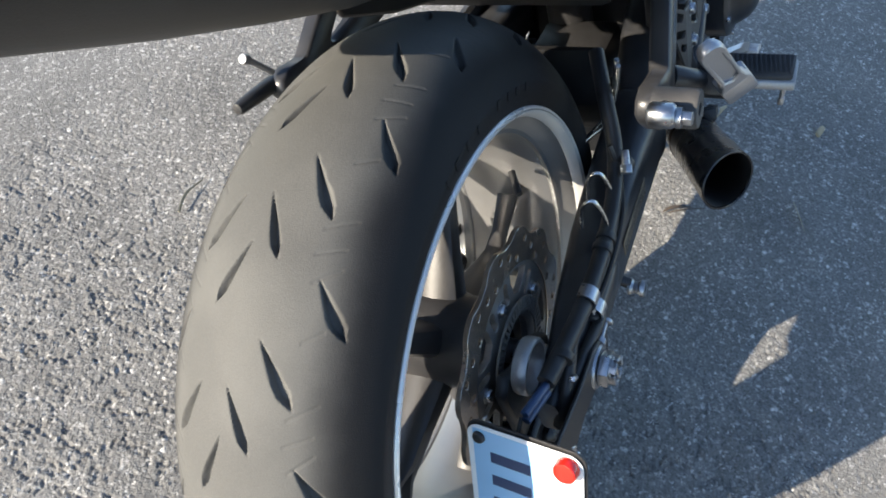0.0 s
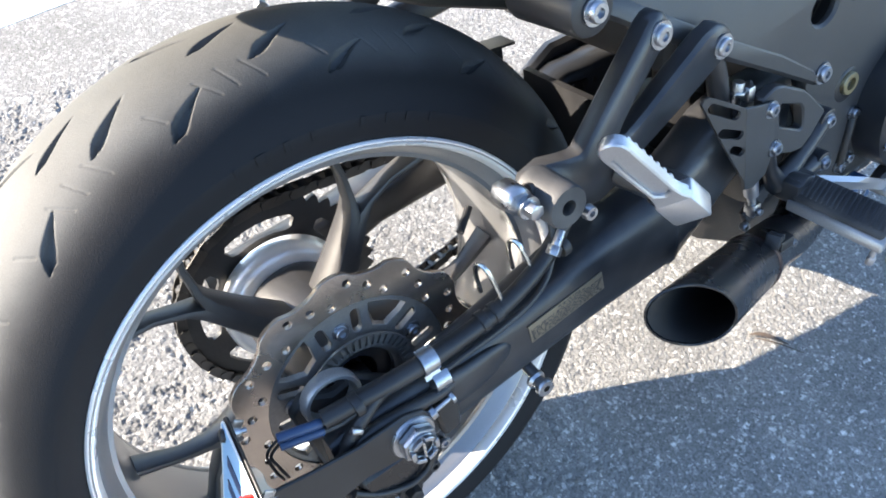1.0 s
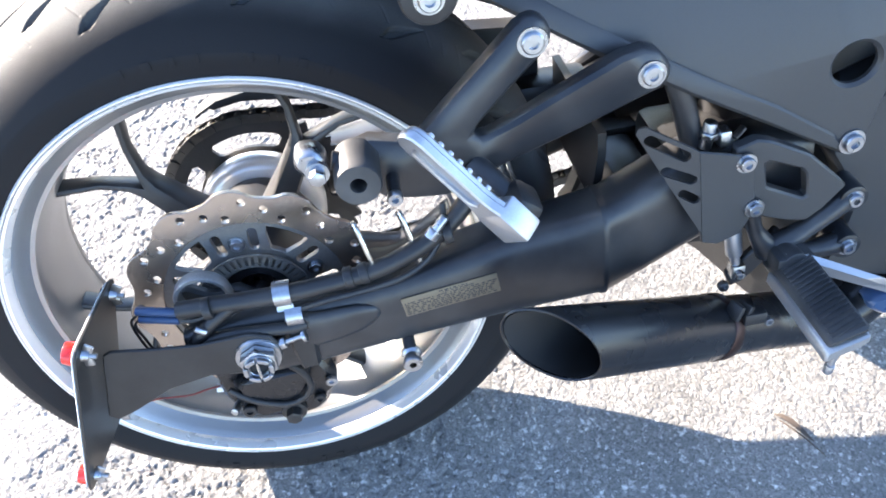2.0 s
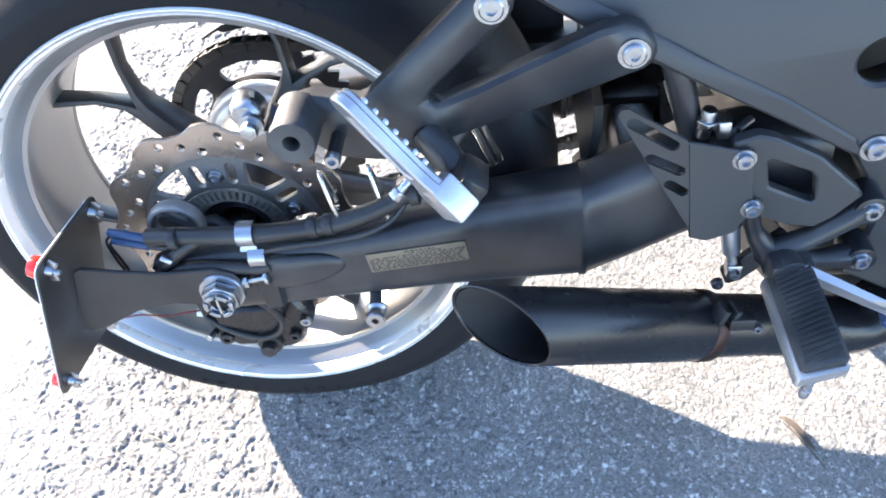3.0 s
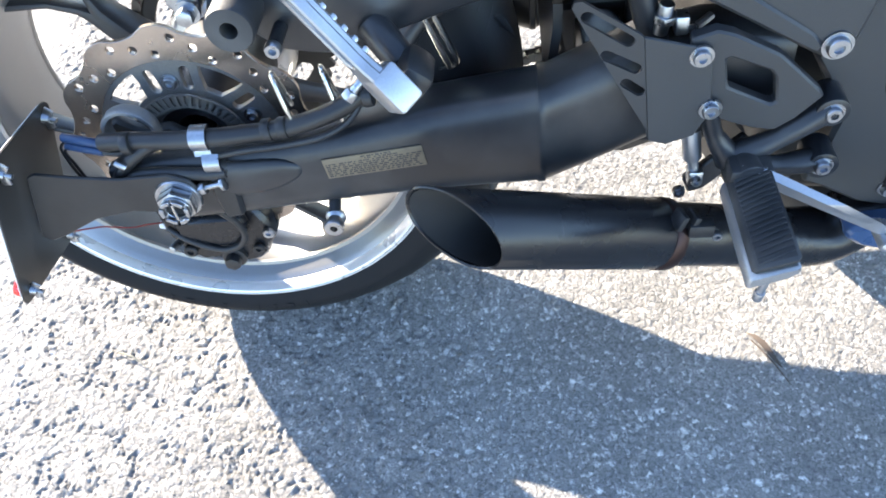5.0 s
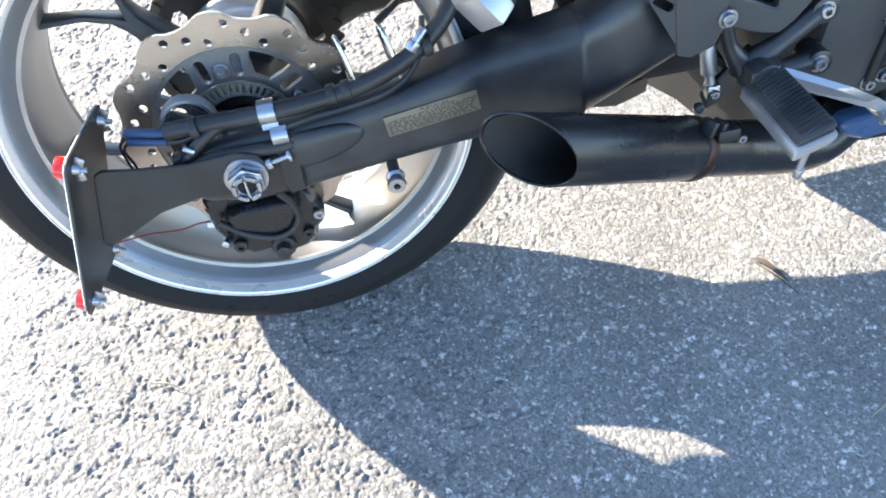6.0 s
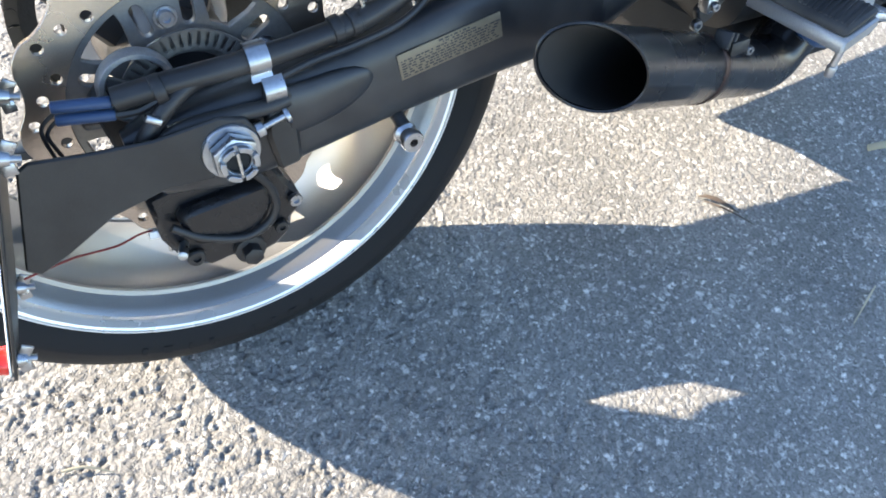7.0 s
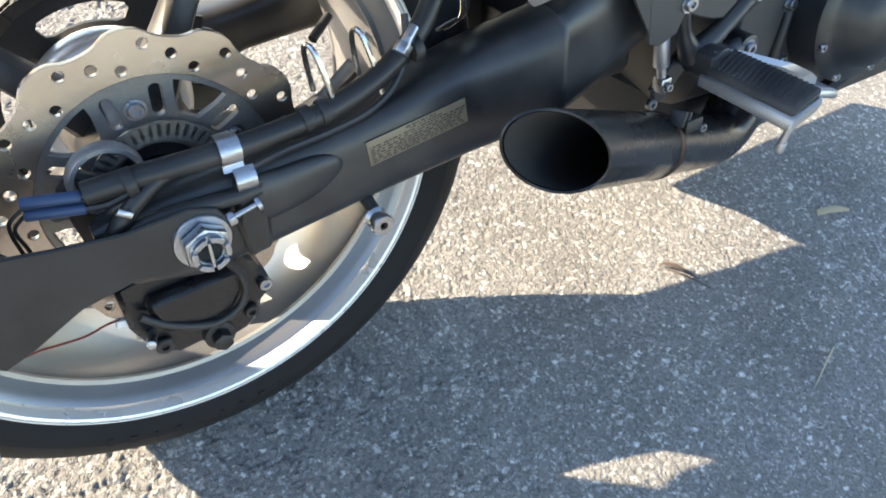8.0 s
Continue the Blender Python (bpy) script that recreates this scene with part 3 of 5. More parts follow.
# ---- sprocket and chain
sp = []
for i in range(43 * 4):
    a = 2 * math.pi * i / (43 * 4)
    r = (0.104, 0.109, 0.1125, 0.109)[i % 4]
    sp.append((r * math.cos(a), r * math.sin(a)))
sp_gaps = []
for k in range(5):
    c = 72 * k + 20
    sp_gaps.append([polar(0.0855, c + 27)] + [polar(0.0895, c + d) for d in (24, 16, 8, 0, -8, -16, -24)] + [polar(0.0855, c - 27), polar(0.076, c - 26)] + [polar(0.0725, c + d) for d in (-21, -12, 0, 12, 21)] + [polar(0.076, c + 26)])
sprocket = part("rear_sprocket", prism(sp, 0.086, 0.092, sp_gaps + [ring(0, 0, 0.06, 48)], 0.0004), DARK, bike, "dark rear chain sprocket")


def drive_chain():
    """A roller chain: round the sprocket, and away forwards above and below."""
    up0, up1 = Vector((0.60, 0, 0.055)), Vector((polar(0.109, 84)[0], 0, polar(0.109, 84)[1]))
    dn0, dn1 = Vector((0.60, 0, 0.012)), Vector((polar(0.109, 276)[0], 0, polar(0.109, 276)[1]))
    pts = []
    n = int((up0 - up1).length / 0.0155)
    pts += [up0.lerp(up1, i / n) for i in range(n)]
    pts += [Vector((polar(0.109, a)[0], 0, polar(0.109, a)[1])) for a in np.arange(84, 276, 8.15)]
    n = int((dn0 - dn1).length / 0.0155)
    pts += [dn1.lerp(dn0, i / n) for i in range(n)]
    own = bmesh.new()
    for i, (a, b) in enumerate(zip(pts, pts[1:])):
        y = 0.0075 if i % 2 else 0.0055
        way = b - a
        ang = math.atan2(way.z, way.x)
        rot = Matrix.Rotation(-ang, 3, "Y")
        for s in (-1, 1):
            block((a + b) / 2 + Vector((0, 0.089 + s * y, 0)), (way.length * 1.45, 0.0015, 0.0105), 0.0, rot, own)
        rod(a + Vector((0, 0.08, 0)), a + Vector((0, 0.098, 0)), 0.0045, n=8, bm=own)
    return part("chain", own, CHAIN, bike, "oiled steel drive chain")


drive_chain()


# ---- guard over the chain's upper run
# Raised from x 0.17 to 0.33 to keep sun off the cross brace.
guard_line = [(-0.045, 0.121), (-0.020, 0.134), (0.015, 0.140), (0.09, 0.142), (0.17, 0.158), (0.25, 0.168), (0.33, 0.160)]
guard_under = [(0.33, 0.088), (0.20, 0.098), (0.10, 0.105), (0.03, 0.116), (0.0, 0.119), (-0.030, 0.114)]
upper_guard = prism(guard_line + guard_under, 0.104, 0.108, (), 0.001)
loft([[(x, y, z + dz) for y, dz in ((0.080, -0.0015), (0.106, -0.0015), (0.106, 0.0015), (0.080, 0.0015))] for x, z in guard_line], upper_guard)
part("upper_chain_guard", upper_guard, PLASTIC, bike, "black plastic guard over the upper chain run")


# ---- swing arm
def arm(sign):
    """One side of the swing arm: (x, centre y, bottom, top, half thickness)."""
    rows = [(-0.062, 0.140, -0.020, 0.020, 0.010), (-0.045, 0.138, -0.036, 0.026, 0.014), (0.0, 0.136, -0.047, 0.030, 0.017), (0.054, 0.132, -0.042, 0.034, 0.023),
            (0.138, 0.128, -0.0315, 0.046, 0.0285), (0.19, 0.127, -0.027, 0.058, 0.0295), (0.24, 0.126, -0.0235, 0.069, 0.030), (0.326, 0.124, -0.021, 0.081, 0.031),
            (0.3275, 0.124, -0.022, 0.083, 0.0325), (0.333, 0.124, -0.022, 0.083, 0.0325), (0.3345, 0.124, -0.0195, 0.083, 0.031),
            (0.37, 0.120, -0.006, 0.098, 0.030), (0.41, 0.114, 0.009, 0.114, 0.029), (0.46, 0.106, 0.026, 0.118, 0.028), (0.53, 0.10, 0.035, 0.112, 0.027)]
    if sign > 0:                 # the left arm arches over the chain's lower run
        rows = [(x, y, lo + 0.034 * max(0.0, min(1.0, (x - 0.04) / 0.07, (0.32 - x) / 0.06)), hi + 0.008 - 0.030 * max(0.0, min(1.0, (x - 0.24) / 0.09)), hy) for x, y, lo, hi, hy in rows]
    secs = [oval(x, sign * y, (lo + hi) / 2, hy, (hi - lo) / 2, 3.6) for x, y, lo, hi, hy in rows]
    return loft(secs)


swing = part("swingarm", arm(-1), ARM_BLACK, bike, "satin black aluminium swingarm with welded joint", smooth=50)
part("chain_side_arm", arm(1), ARM_BLACK, swing)
part("cross_brace", block((0.392, 0.0, 0.018), (0.045, 0.20, 0.055), 0.012), ARM_BLACK, swing)
ridge = loft([oval(x, -0.1545, z, d, h, 2.2, 36) for x, z, h, d in ((0.050, 0.0085, 0.0200, 0.0072), (0.070, 0.0095, 0.0190, 0.0072), (0.086, 0.0115, 0.0178, 0.0068), (0.098, 0.0135, 0.0158, 0.0060), (0.107, 0.0150, 0.0128, 0.0050), (0.114, 0.0160, 0.0088, 0.0038), (0.1185, 0.0166, 0.0045, 0.0022), (0.1200, 0.0168, 0.0008, 0.0006))])
part("arm_ridge", ridge, ARM_BLACK, swing, "raised pointed pressing on the arm", smooth=60)
tilt = math.atan2(0.0369 - 0.0247, 0.2299 - 0.1392)
lab_rot = Matrix.Rotation(-tilt, 3, "Y")
lab_mid = Vector((0.1852, -0.1568, 0.0228))
label = part("warning_label", block(lab_mid, (0.090, 0.0012, 0.0220), 0.0003, lab_rot), LABEL_SILVER, swing, "worn foil sticker with rows of tiny unreadable print")
own = bmesh.new()
rnd = random.Random(4)
for r in range(9):
    x = -0.043
    while x < 0.04:
        w = rnd.uniform(0.001, 0.0045)
        if r > 1 or -0.012 < x < 0.02:
            block(lab_mid + lab_rot @ Vector((x + w / 2, -0.0007, 0.0090 - r * 0.0022)), (w, 0.0002, 0.0011 if r else 0.0014), 0.0, lab_rot, own)
        x += w + rnd.choice((0.0008, 0.001, 0.0016, 0.003))
part("print", own, LABEL_INK, label)
stand = rod((0.1385, -0.140, -0.026), (0.1396, -0.160, -0.034), 0.0058)
part("spool_standoff", stand, ARM_BLACK, swing)
spool = lathe([(0.0035, -0.176), (0.0085, -0.176), (0.0095, -0.174), (0.0095, -0.171), (0.0068, -0.169), (0.0068, -0.164), (0.0095, -0.161), (0.0095, -0.158), (0.0035, -0.158)], 28, (0.1397, 0, -0.0392))
part("stand_spool", spool, ZINC, swing, "silver paddock stand spool bolt")
adj = prism([(0.0350, 0.026), (0.0400, 0.031), (0.0530, 0.030), (0.0570, 0.024), (0.0565, 0.0), (0.0545, -0.034), (0.0360, -0.037), (0.0320, -0.005)], -0.1440, -0.1605, (), 0.003)
part("chain_adjuster", adj, PLASTIC, swing, "black axle adjuster block")
part("adjuster_bolt", hexagon((0.024, -0.1625, 0.0052), (0.030, -0.1625, 0.0066), 0.0062, rod((0.046, -0.1625, 0.0106), (0.0495, -0.1625, 0.0114), 0.0068, bevel=0.0006, bm=rod((0.016, -0.1625, 0.0034), (0.047, -0.1625, 0.0108), 0.0027))), ZINC, swing, "zinc adjuster bolt and lock nut")

# ---- axle
axle = part("rear_axle", rod((0, 0.165, 0), (0, -0.16, 0), 0.0125), ZINC, bike, "hollow steel rear axle")
part("axle_washer", lathe([(0.012, -0.1635), (0.0205, -0.1635), (0.0215, -0.1645), (0.0215, -0.1675), (0.0205, -0.169), (0.012, -0.169)], 40, (0.003, 0, -0.0015)), ZINC, axle)
nut = hexagon((0.0035, -0.169, -0.002), (0.0038, -0.1785, -0.0025), 0.0178)
part("axle_nut", nut, ZINC, axle, "zinc plated axle nut")
castle = part("castle_collar", prism(ring(0.0038, -0.0025, 0.0142, 36), -0.178, -0.1815, [ring(0.0038, -0.0025, 0.0088, 28)], 0.0004), ZINC, axle, "slotted castle end of the axle nut")
for k in range(6):
    tooth = prism([(0.0038 + r * math.cos(radians(60 * k + d)), -0.0025 + r * math.sin(radians(60 * k + d))) for r, d in ((0.0140, -25), (0.0140, -9), (0.0140, 9), (0.0140, 25), (0.0098, 23), (0.0098, 8), (0.0098, -8), (0.0098, -23))], -0.1812, -0.1860, (), 0.0005)
    bmesh.ops.recalc_face_normals(tooth, faces=tooth.faces[:])
    part("castle_tooth", tooth, ZINC, axle)
# Black disc stands in for the shade down the hollow axle.
part("bore_shade_disc", rod((0.0038, -0.1786, -0.0025), (0.0038, -0.1792, -0.0025), 0.0086, n=28), SOOT_AND_SHADE, axle)
part("split_pin", rod((0.0038, -0.1835, -0.0115), (0.0038, -0.1835, 0.0065), 0.0015), CHROME, axle)

# ---- number plate on its side bracket
brk = prism([(0.022, -0.012), (0.026, 0.006), (0.018, 0.02), (0.0, 0.026), (-0.045, 0.0235), (-0.085, 0.028), (-0.120, 0.034), (-0.128, 0.03), (-0.150, -0.045), (-0.142, -0.052), (-0.122, -0.044), (-0.085, -0.0245),
             (-0.045, -0.0165), (0.0, -0.0215), (0.014, -0.020)], -0.1625, -0.1665)
bracket = part("plate_bracket", brk, PLASTIC, bike, "black steel side-mount number plate bracket")
pl_top, pl_bot = Vector((-0.127, -0.149, 0.067)), Vector((-0.181, -0.149, -0.108))
long_way = (pl_bot - pl_top).normalized()
wide_way = Vector((math.sin(radians(6)), math.cos(radians(6)), 0))
wide_way = (wide_way - long_way * wide_way.dot(long_way)).normalized()
out_way = wide_way.cross(long_way).normalized()
if out_way.x > 0:
    out_way = -out_way
plate_frame = Matrix((long_way, wide_way, out_way)).transposed().to_4x4()
plate_frame.translation = (pl_top + pl_bot) / 2


def plate_sheet(lx, ly, thick, lift, corner=0.012):
    pts = []
    for sx, sy, a0 in ((1, 1, 0), (-1, 1, 90), (-1, -1, 180), (1, -1, 270)):
        pts += [(sx * (lx - corner) + corner * math.cos(radians(a0 + 15 * i)), sy * (ly - corner) + corner * math.sin(radians(a0 + 15 * i))) for i in range(7)]
    b = prism(pts, 0, thick, (), 0.0004)
    bmesh.ops.transform(b, matrix=plate_frame @ Matrix.Translation((0, 0, lift)) @ Matrix(((1, 0, 0, 0), (0, 0, 1, 0), (0, 1, 0, 0), (0, 0, 0, 1))), verts=b.verts[:])
    bmesh.ops.recalc_face_normals(b, faces=b.faces[:])
    return b


part("backing_plate", plate_sheet(0.094, 0.053, 0.0022, -0.0035), PLASTIC, bracket, "black backing plate")
plate = part("number_plate", plate_sheet(0.0915, 0.0515, 0.0012, 0.0), PLATE_WHITE, bike, "blue and white licence plate mounted upright beside the wheel")


def on_plate(name, boxes, mat, high=0.0005, label=""):
    b = bmesh.new()
    for lx, ly, w, h in boxes:
        block((lx, ly, 0.0013 + high / 2), (w, h, high), 0.0, None, b)
    bmesh.ops.transform(b, matrix=plate_frame, verts=b.verts[:])
    return part(name, b, mat, plate, label)


on_plate("blue_field", [(0.0, 0.014, 0.176, 0.064)], PLATE_BLUE, 0.0003, "sky blue printed field")
for k in range(6):
    on_plate("number_bar", [(-0.062 + 0.0245 * k, 0.012, 0.0105, 0.036)], PLATE_INK, 0.0009, "dark blue bar in place of the number")
on_plate("small_print", [(-0.04 + 0.02 * k, -0.037, 0.013, 0.006) for k in range(5)], PLATE_INK, 0.0008)
for lx, ly, mat in ((-0.080, -0.039, RED), (0.080, -0.039, RED), (-0.080, 0.040, PLASTIC), (0.080, 0.040, PLASTIC)):
    b = bmesh.new()
    bmesh.ops.create_cone(b, cap_ends=True, segments=28, radius1=0.0105 if mat is RED else 0.006, radius2=0.0095 if mat is RED else 0.005, depth=0.009 if mat is RED else 0.004)
    soften(b, 0.001)
    bmesh.ops.transform(b, matrix=plate_frame @ Matrix.Translation((lx, ly, 0.006 if mat is RED else 0.003)), verts=b.verts[:])
    bolt = part("reflector_bolt" if mat is RED else "plate_bolt", b, mat, plate, "round red reflector bolt" if mat is RED else "black plate bolt")
    w = bmesh.new()
    rod((0, 0, -0.003), (0, 0, -0.016), 0.0025, n=10, bm=w)
    rod((0, 0, -0.004), (0, 0, -0.010), 0.0055, 0.0042, n=14, bm=w)
    for s in (-1, 1):
        block((0.0075 * s, 0, -0.009), (0.009, 0.0022, 0.009), 0.0012, Matrix.Rotation(radians(20 * s), 3, "Y"), w)
    bmesh.ops.transform(w, matrix=plate_frame @ Matrix.Translation((lx, ly, 0)), verts=w.verts[:])
    part("wing_nut", w, ZINC, plate, "zinc wing nut")

# ---- brake hose, sensor lead and clips over the arm
hose = part("brake_hose", tube([(-0.058, -0.142, 0.047), (-0.03, -0.146, 0.05), (0.02, -0.150, 0.052), (0.07, -0.150, 0.054), (0.122, -0.148, 0.060), (0.17, -0.143, 0.076), (0.205, -0.135, 0.10), (0.235, -0.12, 0.135), (0.28, -0.10, 0.16)],
                              0.0085, 14), PLASTIC, bike, "black sheathed brake hose along the swingarm")
for x, z, r in ((-0.03, 0.05, 0.0102), (0.098, 0.0572, 0.0102), (0.112, 0.059, 0.0098), (0.19, 0.088, 0.0098)):
    part("hose_band", rod((x - 0.004, -0.149, z - 0.0005), (x + 0.004, -0.149, z + 0.0005), r, bevel=0.001), DARK, hose)


part("hose_union", rod((0.178, -0.154, 0.094), (0.190, -0.150, 0.106), 0.0046, 0.0040, bevel=0.001, bm=hexagon((0.174, -0.155, 0.090), (0.180, -0.153, 0.096), 0.0068)), ZINC, hose, "small zinc hose union")


def strap(path, x0, x1, thick=0.0016):
    """A bent flat strip: its line in (y, z), from x0 to x1."""
    line = [Vector((0, y, z)) for y, z in path]
    line = catmull(line, 5)
    own, rows = bmesh.new(), []
    for i, p in enumerate(line):
        way = (line[min(i + 1, len(line) - 1)] - line[max(i - 1, 0)]).normalized()
        nrm = Vector((0, way.z, -way.y))
        rows.append([own.verts.new((x, q.y, q.z)) for x, q in ((x0, p), (x1, p), (x1, p + nrm * thick), (x0, p + nrm * thick))])
    for a, b in zip(rows, rows[1:]):
        for j in range(4):
            own.faces.new((a[j], a[(j + 1) % 4], b[(j + 1) % 4], b[j]))
    own.faces.new(rows[0][::-1])
    own.faces.new(rows[-1])
    bmesh.ops.recalc_face_normals(own, faces=own.faces[:])
    return own


upper_strap = [(-0.150 + 0.0100 * math.cos(radians(a)), 0.0535 + 0.0100 * math.sin(radians(a))) for a in (60, 90, 120, 150, 180, 210, 235)]
part("hose_clamp", strap(upper_strap + [(-0.1565, 0.0415), (-0.1575, 0.039)], 0.030, 0.045), ZINC, hose, "bright zinc strap round the hose")
lower_strap = [(-0.1572, 0.0400), (-0.1610, 0.0365), (-0.1630, 0.0310), (-0.1615, 0.0255), (-0.1585, 0.0225)]
part("hose_clamp", strap(lower_strap, 0.036, 0.051), ZINC, hose, "bright zinc strap round the sensor lead")
part("sensor_lead", tube([(0.045, -0.156, 0.036), (0.075, -0.159, 0.044), (0.11, -0.158, 0.047), (0.145, -0.155, 0.052), (0.17, -0.150, 0.064), (0.185, -0.143, 0.085), (0.19, -0.135, 0.11)], 0.0028, 8), PLASTIC, hose)
for dz in (-0.001, 0.0085):
    part("connector", rod((-0.096, -0.1365, 0.042 + dz), (-0.060, -0.143, 0.038 + dz), 0.0042, bevel=0.0008), BLUE_SLEEVE, hose, "blue insulated connector")
    part("lead_end", tube([(-0.062, -0.1425, 0.038 + dz), (-0.045, -0.146, 0.038 + dz), (-0.028, -0.149, 0.044 + dz * 0.5)], 0.0032, 8), PLASTIC, hose)
part("drooping_cable", tube([(0.0520, -0.158, 0.0205), (0.0364, -0.159, 0.0195), (0.0076, -0.157, 0.0200), (-0.0199, -0.156, 0.0205), (-0.0384, -0.155, 0.0155), (-0.0513, -0.153, 0.0015), (-0.0572, -0.150, -0.0100)], 0.0058, 14), PLASTIC, hose, "black sheathed cable drooping behind the bracket")
part("drooping_cable", tube([(0.012, -0.148, 0.0505), (-0.010, -0.150, 0.0470), (-0.030, -0.153, 0.036), (-0.047, -0.153, 0.020), (-0.058, -0.151, 0.002), (-0.062, -0.149, -0.010)], 0.0062, 14), PLASTIC, hose, "black sheathed cable drooping behind the bracket")
for x0, z0, x1, z1, x2, z2 in ((-0.1068, 0.034, -0.1063, 0.013, -0.1025, -0.002), (-0.1044, 0.030, -0.1023, 0.0139, -0.0985, -0.003)):
    part("thin_lead", tube([(x0 + 0.012, -0.132, z0 + 0.010), (x0, -0.131, z0), (x1, -0.131, z1), (x2, -0.132, z2)], 0.0014, 8), PLASTIC, hose, "thin black lead")
part("cable_sleeve", rod((-0.044, -0.160, 0.0385), (-0.036, -0.160, 0.0315), 0.0030, bevel=0.0005), ZINC, hose, "bright crimp sleeve")
for x, dy in ((0.0, 0.0), (0.0405, 0.0055)):
    b = tube([(0.1225 + x, -0.1475 + dy, 0.056), (0.1185 + x, -0.1478 + dy, 0.078), (0.114 + x, -0.1435 + dy, 0.099), (0.1115 + x, -0.138 + dy, 0.1055), (0.110 + x, -0.132 + dy, 0.102), (0.112 + x, -0.127 + dy, 0.088), (0.116 + x, -0.124 + dy, 0.064)], 0.0022, 8, 6)
    part("wire_loop", b, CHROME, hose, "bright steel wire guide loop")
part("thin_red_wire", tube([(-0.160, -0.128, -0.080), (-0.1276, -0.115, -0.086), (-0.1118, -0.115, -0.087), (-0.0915, -0.115, -0.0883), (-0.0744, -0.115, -0.0847), (-0.064, -0.106, -0.092)], 0.0009, 6), WIRE_RED, bike, "thin red lighting wire")

part("wire_terminal", block((-0.0625, -0.106, -0.0955), (0.011, 0.006, 0.007), 0.001, Matrix.Rotation(radians(12), 3, "Y")), PLATE_WHITE, bike, "small white wire terminal")
part("wire_tail", tube([(-0.058, -0.106, -0.098), (-0.055, -0.107, -0.106), (-0.056, -0.107, -0.117)], 0.0016, 6), CHROME, bike, "short bare wire end")

# ---- brake caliper hung under the arm
cal = prism([(-0.062, -0.055), (-0.060, -0.100), (-0.048, -0.128), (-0.030, -0.142), (-0.010, -0.140), (0.010, -0.149), (0.030, -0.144), (0.043, -0.134), (0.047, -0.120), (0.056, -0.112), (0.058, -0.094), (0.050, -0.082), (0.042, -0.062), (0.0, -0.045)],
            -0.070, -0.116, (), 0.005)
caliper = part("brake_caliper", cal, CALIPER, bike, "black two-piece brake caliper under the swingarm")
part("inner_half", prism([(-0.050, -0.060), (-0.053, -0.116), (-0.046, -0.1285), (-0.022, -0.135), (0.004, -0.1370), (0.036, -0.1290), (0.050, -0.115), (0.046, -0.060)], -0.040, -0.0785, (), 0.003), CALIPER, caliper, "inner half of the caliper behind the disc")
part("caliper_bridge", prism([(-0.045, -0.07), (-0.04, -0.105), (-0.015, -0.115), (0.02, -0.11), (0.035, -0.085), (0.03, -0.065)], -0.110, -0.128, (), 0.006), CALIPER, caliper)
socket_bolt("caliper_bolt", (0.0515, -0.1185, -0.0985), 0.0062, caliper, washer=False)
socket_bolt("caliper_bolt", (0.0350, -0.1185, -0.1215), 0.0062, caliper, mat=DARK, washer=False)
part("caliper_hex", hexagon((0.0050, -0.114, -0.1345), (0.0050, -0.131, -0.1345), 0.0088, rod((0.0050, -0.112, -0.1345), (0.0050, -0.121, -0.1345), 0.0135, bevel=0.001)), DARK, caliper)
socket_bolt("caliper_bolt", (-0.0395, -0.1185, -0.1225), 0.0075, caliper, mat=DARK, washer=False)
part("bleed_nipple", rod((-0.045, -0.116, -0.108), (-0.05, -0.135, -0.104), 0.004, bevel=0.0006), ZINC, caliper)
part("caliper_hose", tube([(-0.050, -0.124, -0.082), (-0.030, -0.128, -0.098), (0.0, -0.130, -0.110), (0.022, -0.131, -0.104), (0.032, -0.132, -0.088), (0.030, -0.135, -0.066), (0.020, -0.14, -0.045)], 0.0036, 10), PLASTIC, caliper)
carrier = lathe([(0.0205, -0.112), (0.0255, -0.112), (0.0268, -0.115), (0.0268, -0.123), (0.0255, -0.1255), (0.0225, -0.1255), (0.0212, -0.123)], 48, (-0.040, 0, 0.040))
part("sensor_boss", carrier, GREY_ALLOY, bike, "grey cast ring holding the wheel sensor")
part("torque_arm", prism([(-0.075, 0.03), (-0.06, 0.045), (-0.035, 0.03), (-0.01, 0.035), (0.03, 0.0), (0.04, -0.06), (0.0, -0.07), (-0.06, -0.06)], -0.096, -0.108, (), 0.003), DARK, bike, "black caliper mounting bracket")

# ---- passenger foot peg hangers
HANGER = [(0.173, 0.212), (0.2526, 0.2797), (0.262, 0.2845), (0.272, 0.2820), (0.279, 0.2725), (0.2765, 0.2590), (0.245, 0.2345), (0.221, 0.2140), (0.214, 0.2050), (0.223, 0.2010), (0.250, 0.2085), (0.274, 0.2170), (0.334, 0.2370),
          (0.3522, 0.2390), (0.364, 0.2340), (0.3735, 0.2235), (0.374, 0.211), (0.366, 0.2030), (0.352, 0.1990), (0.300, 0.1860), (0.250, 0.1760), (0.228, 0.1710), (0.210, 0.1630), (0.190, 0.1600), (0.165, 0.1640),
          (0.146, 0.168), (0.128, 0.185), (0.118, 0.200), (0.123, 0.214), (0.140, 0.219), (0.160, 0.214)]


def hanger_out(x):
    """How far out the hanger's face stands: it sweeps inwards towards the frame."""
    return 0.202 - 0.034 * max(0.0, min(1.0, (x - 0.18) / 0.18))


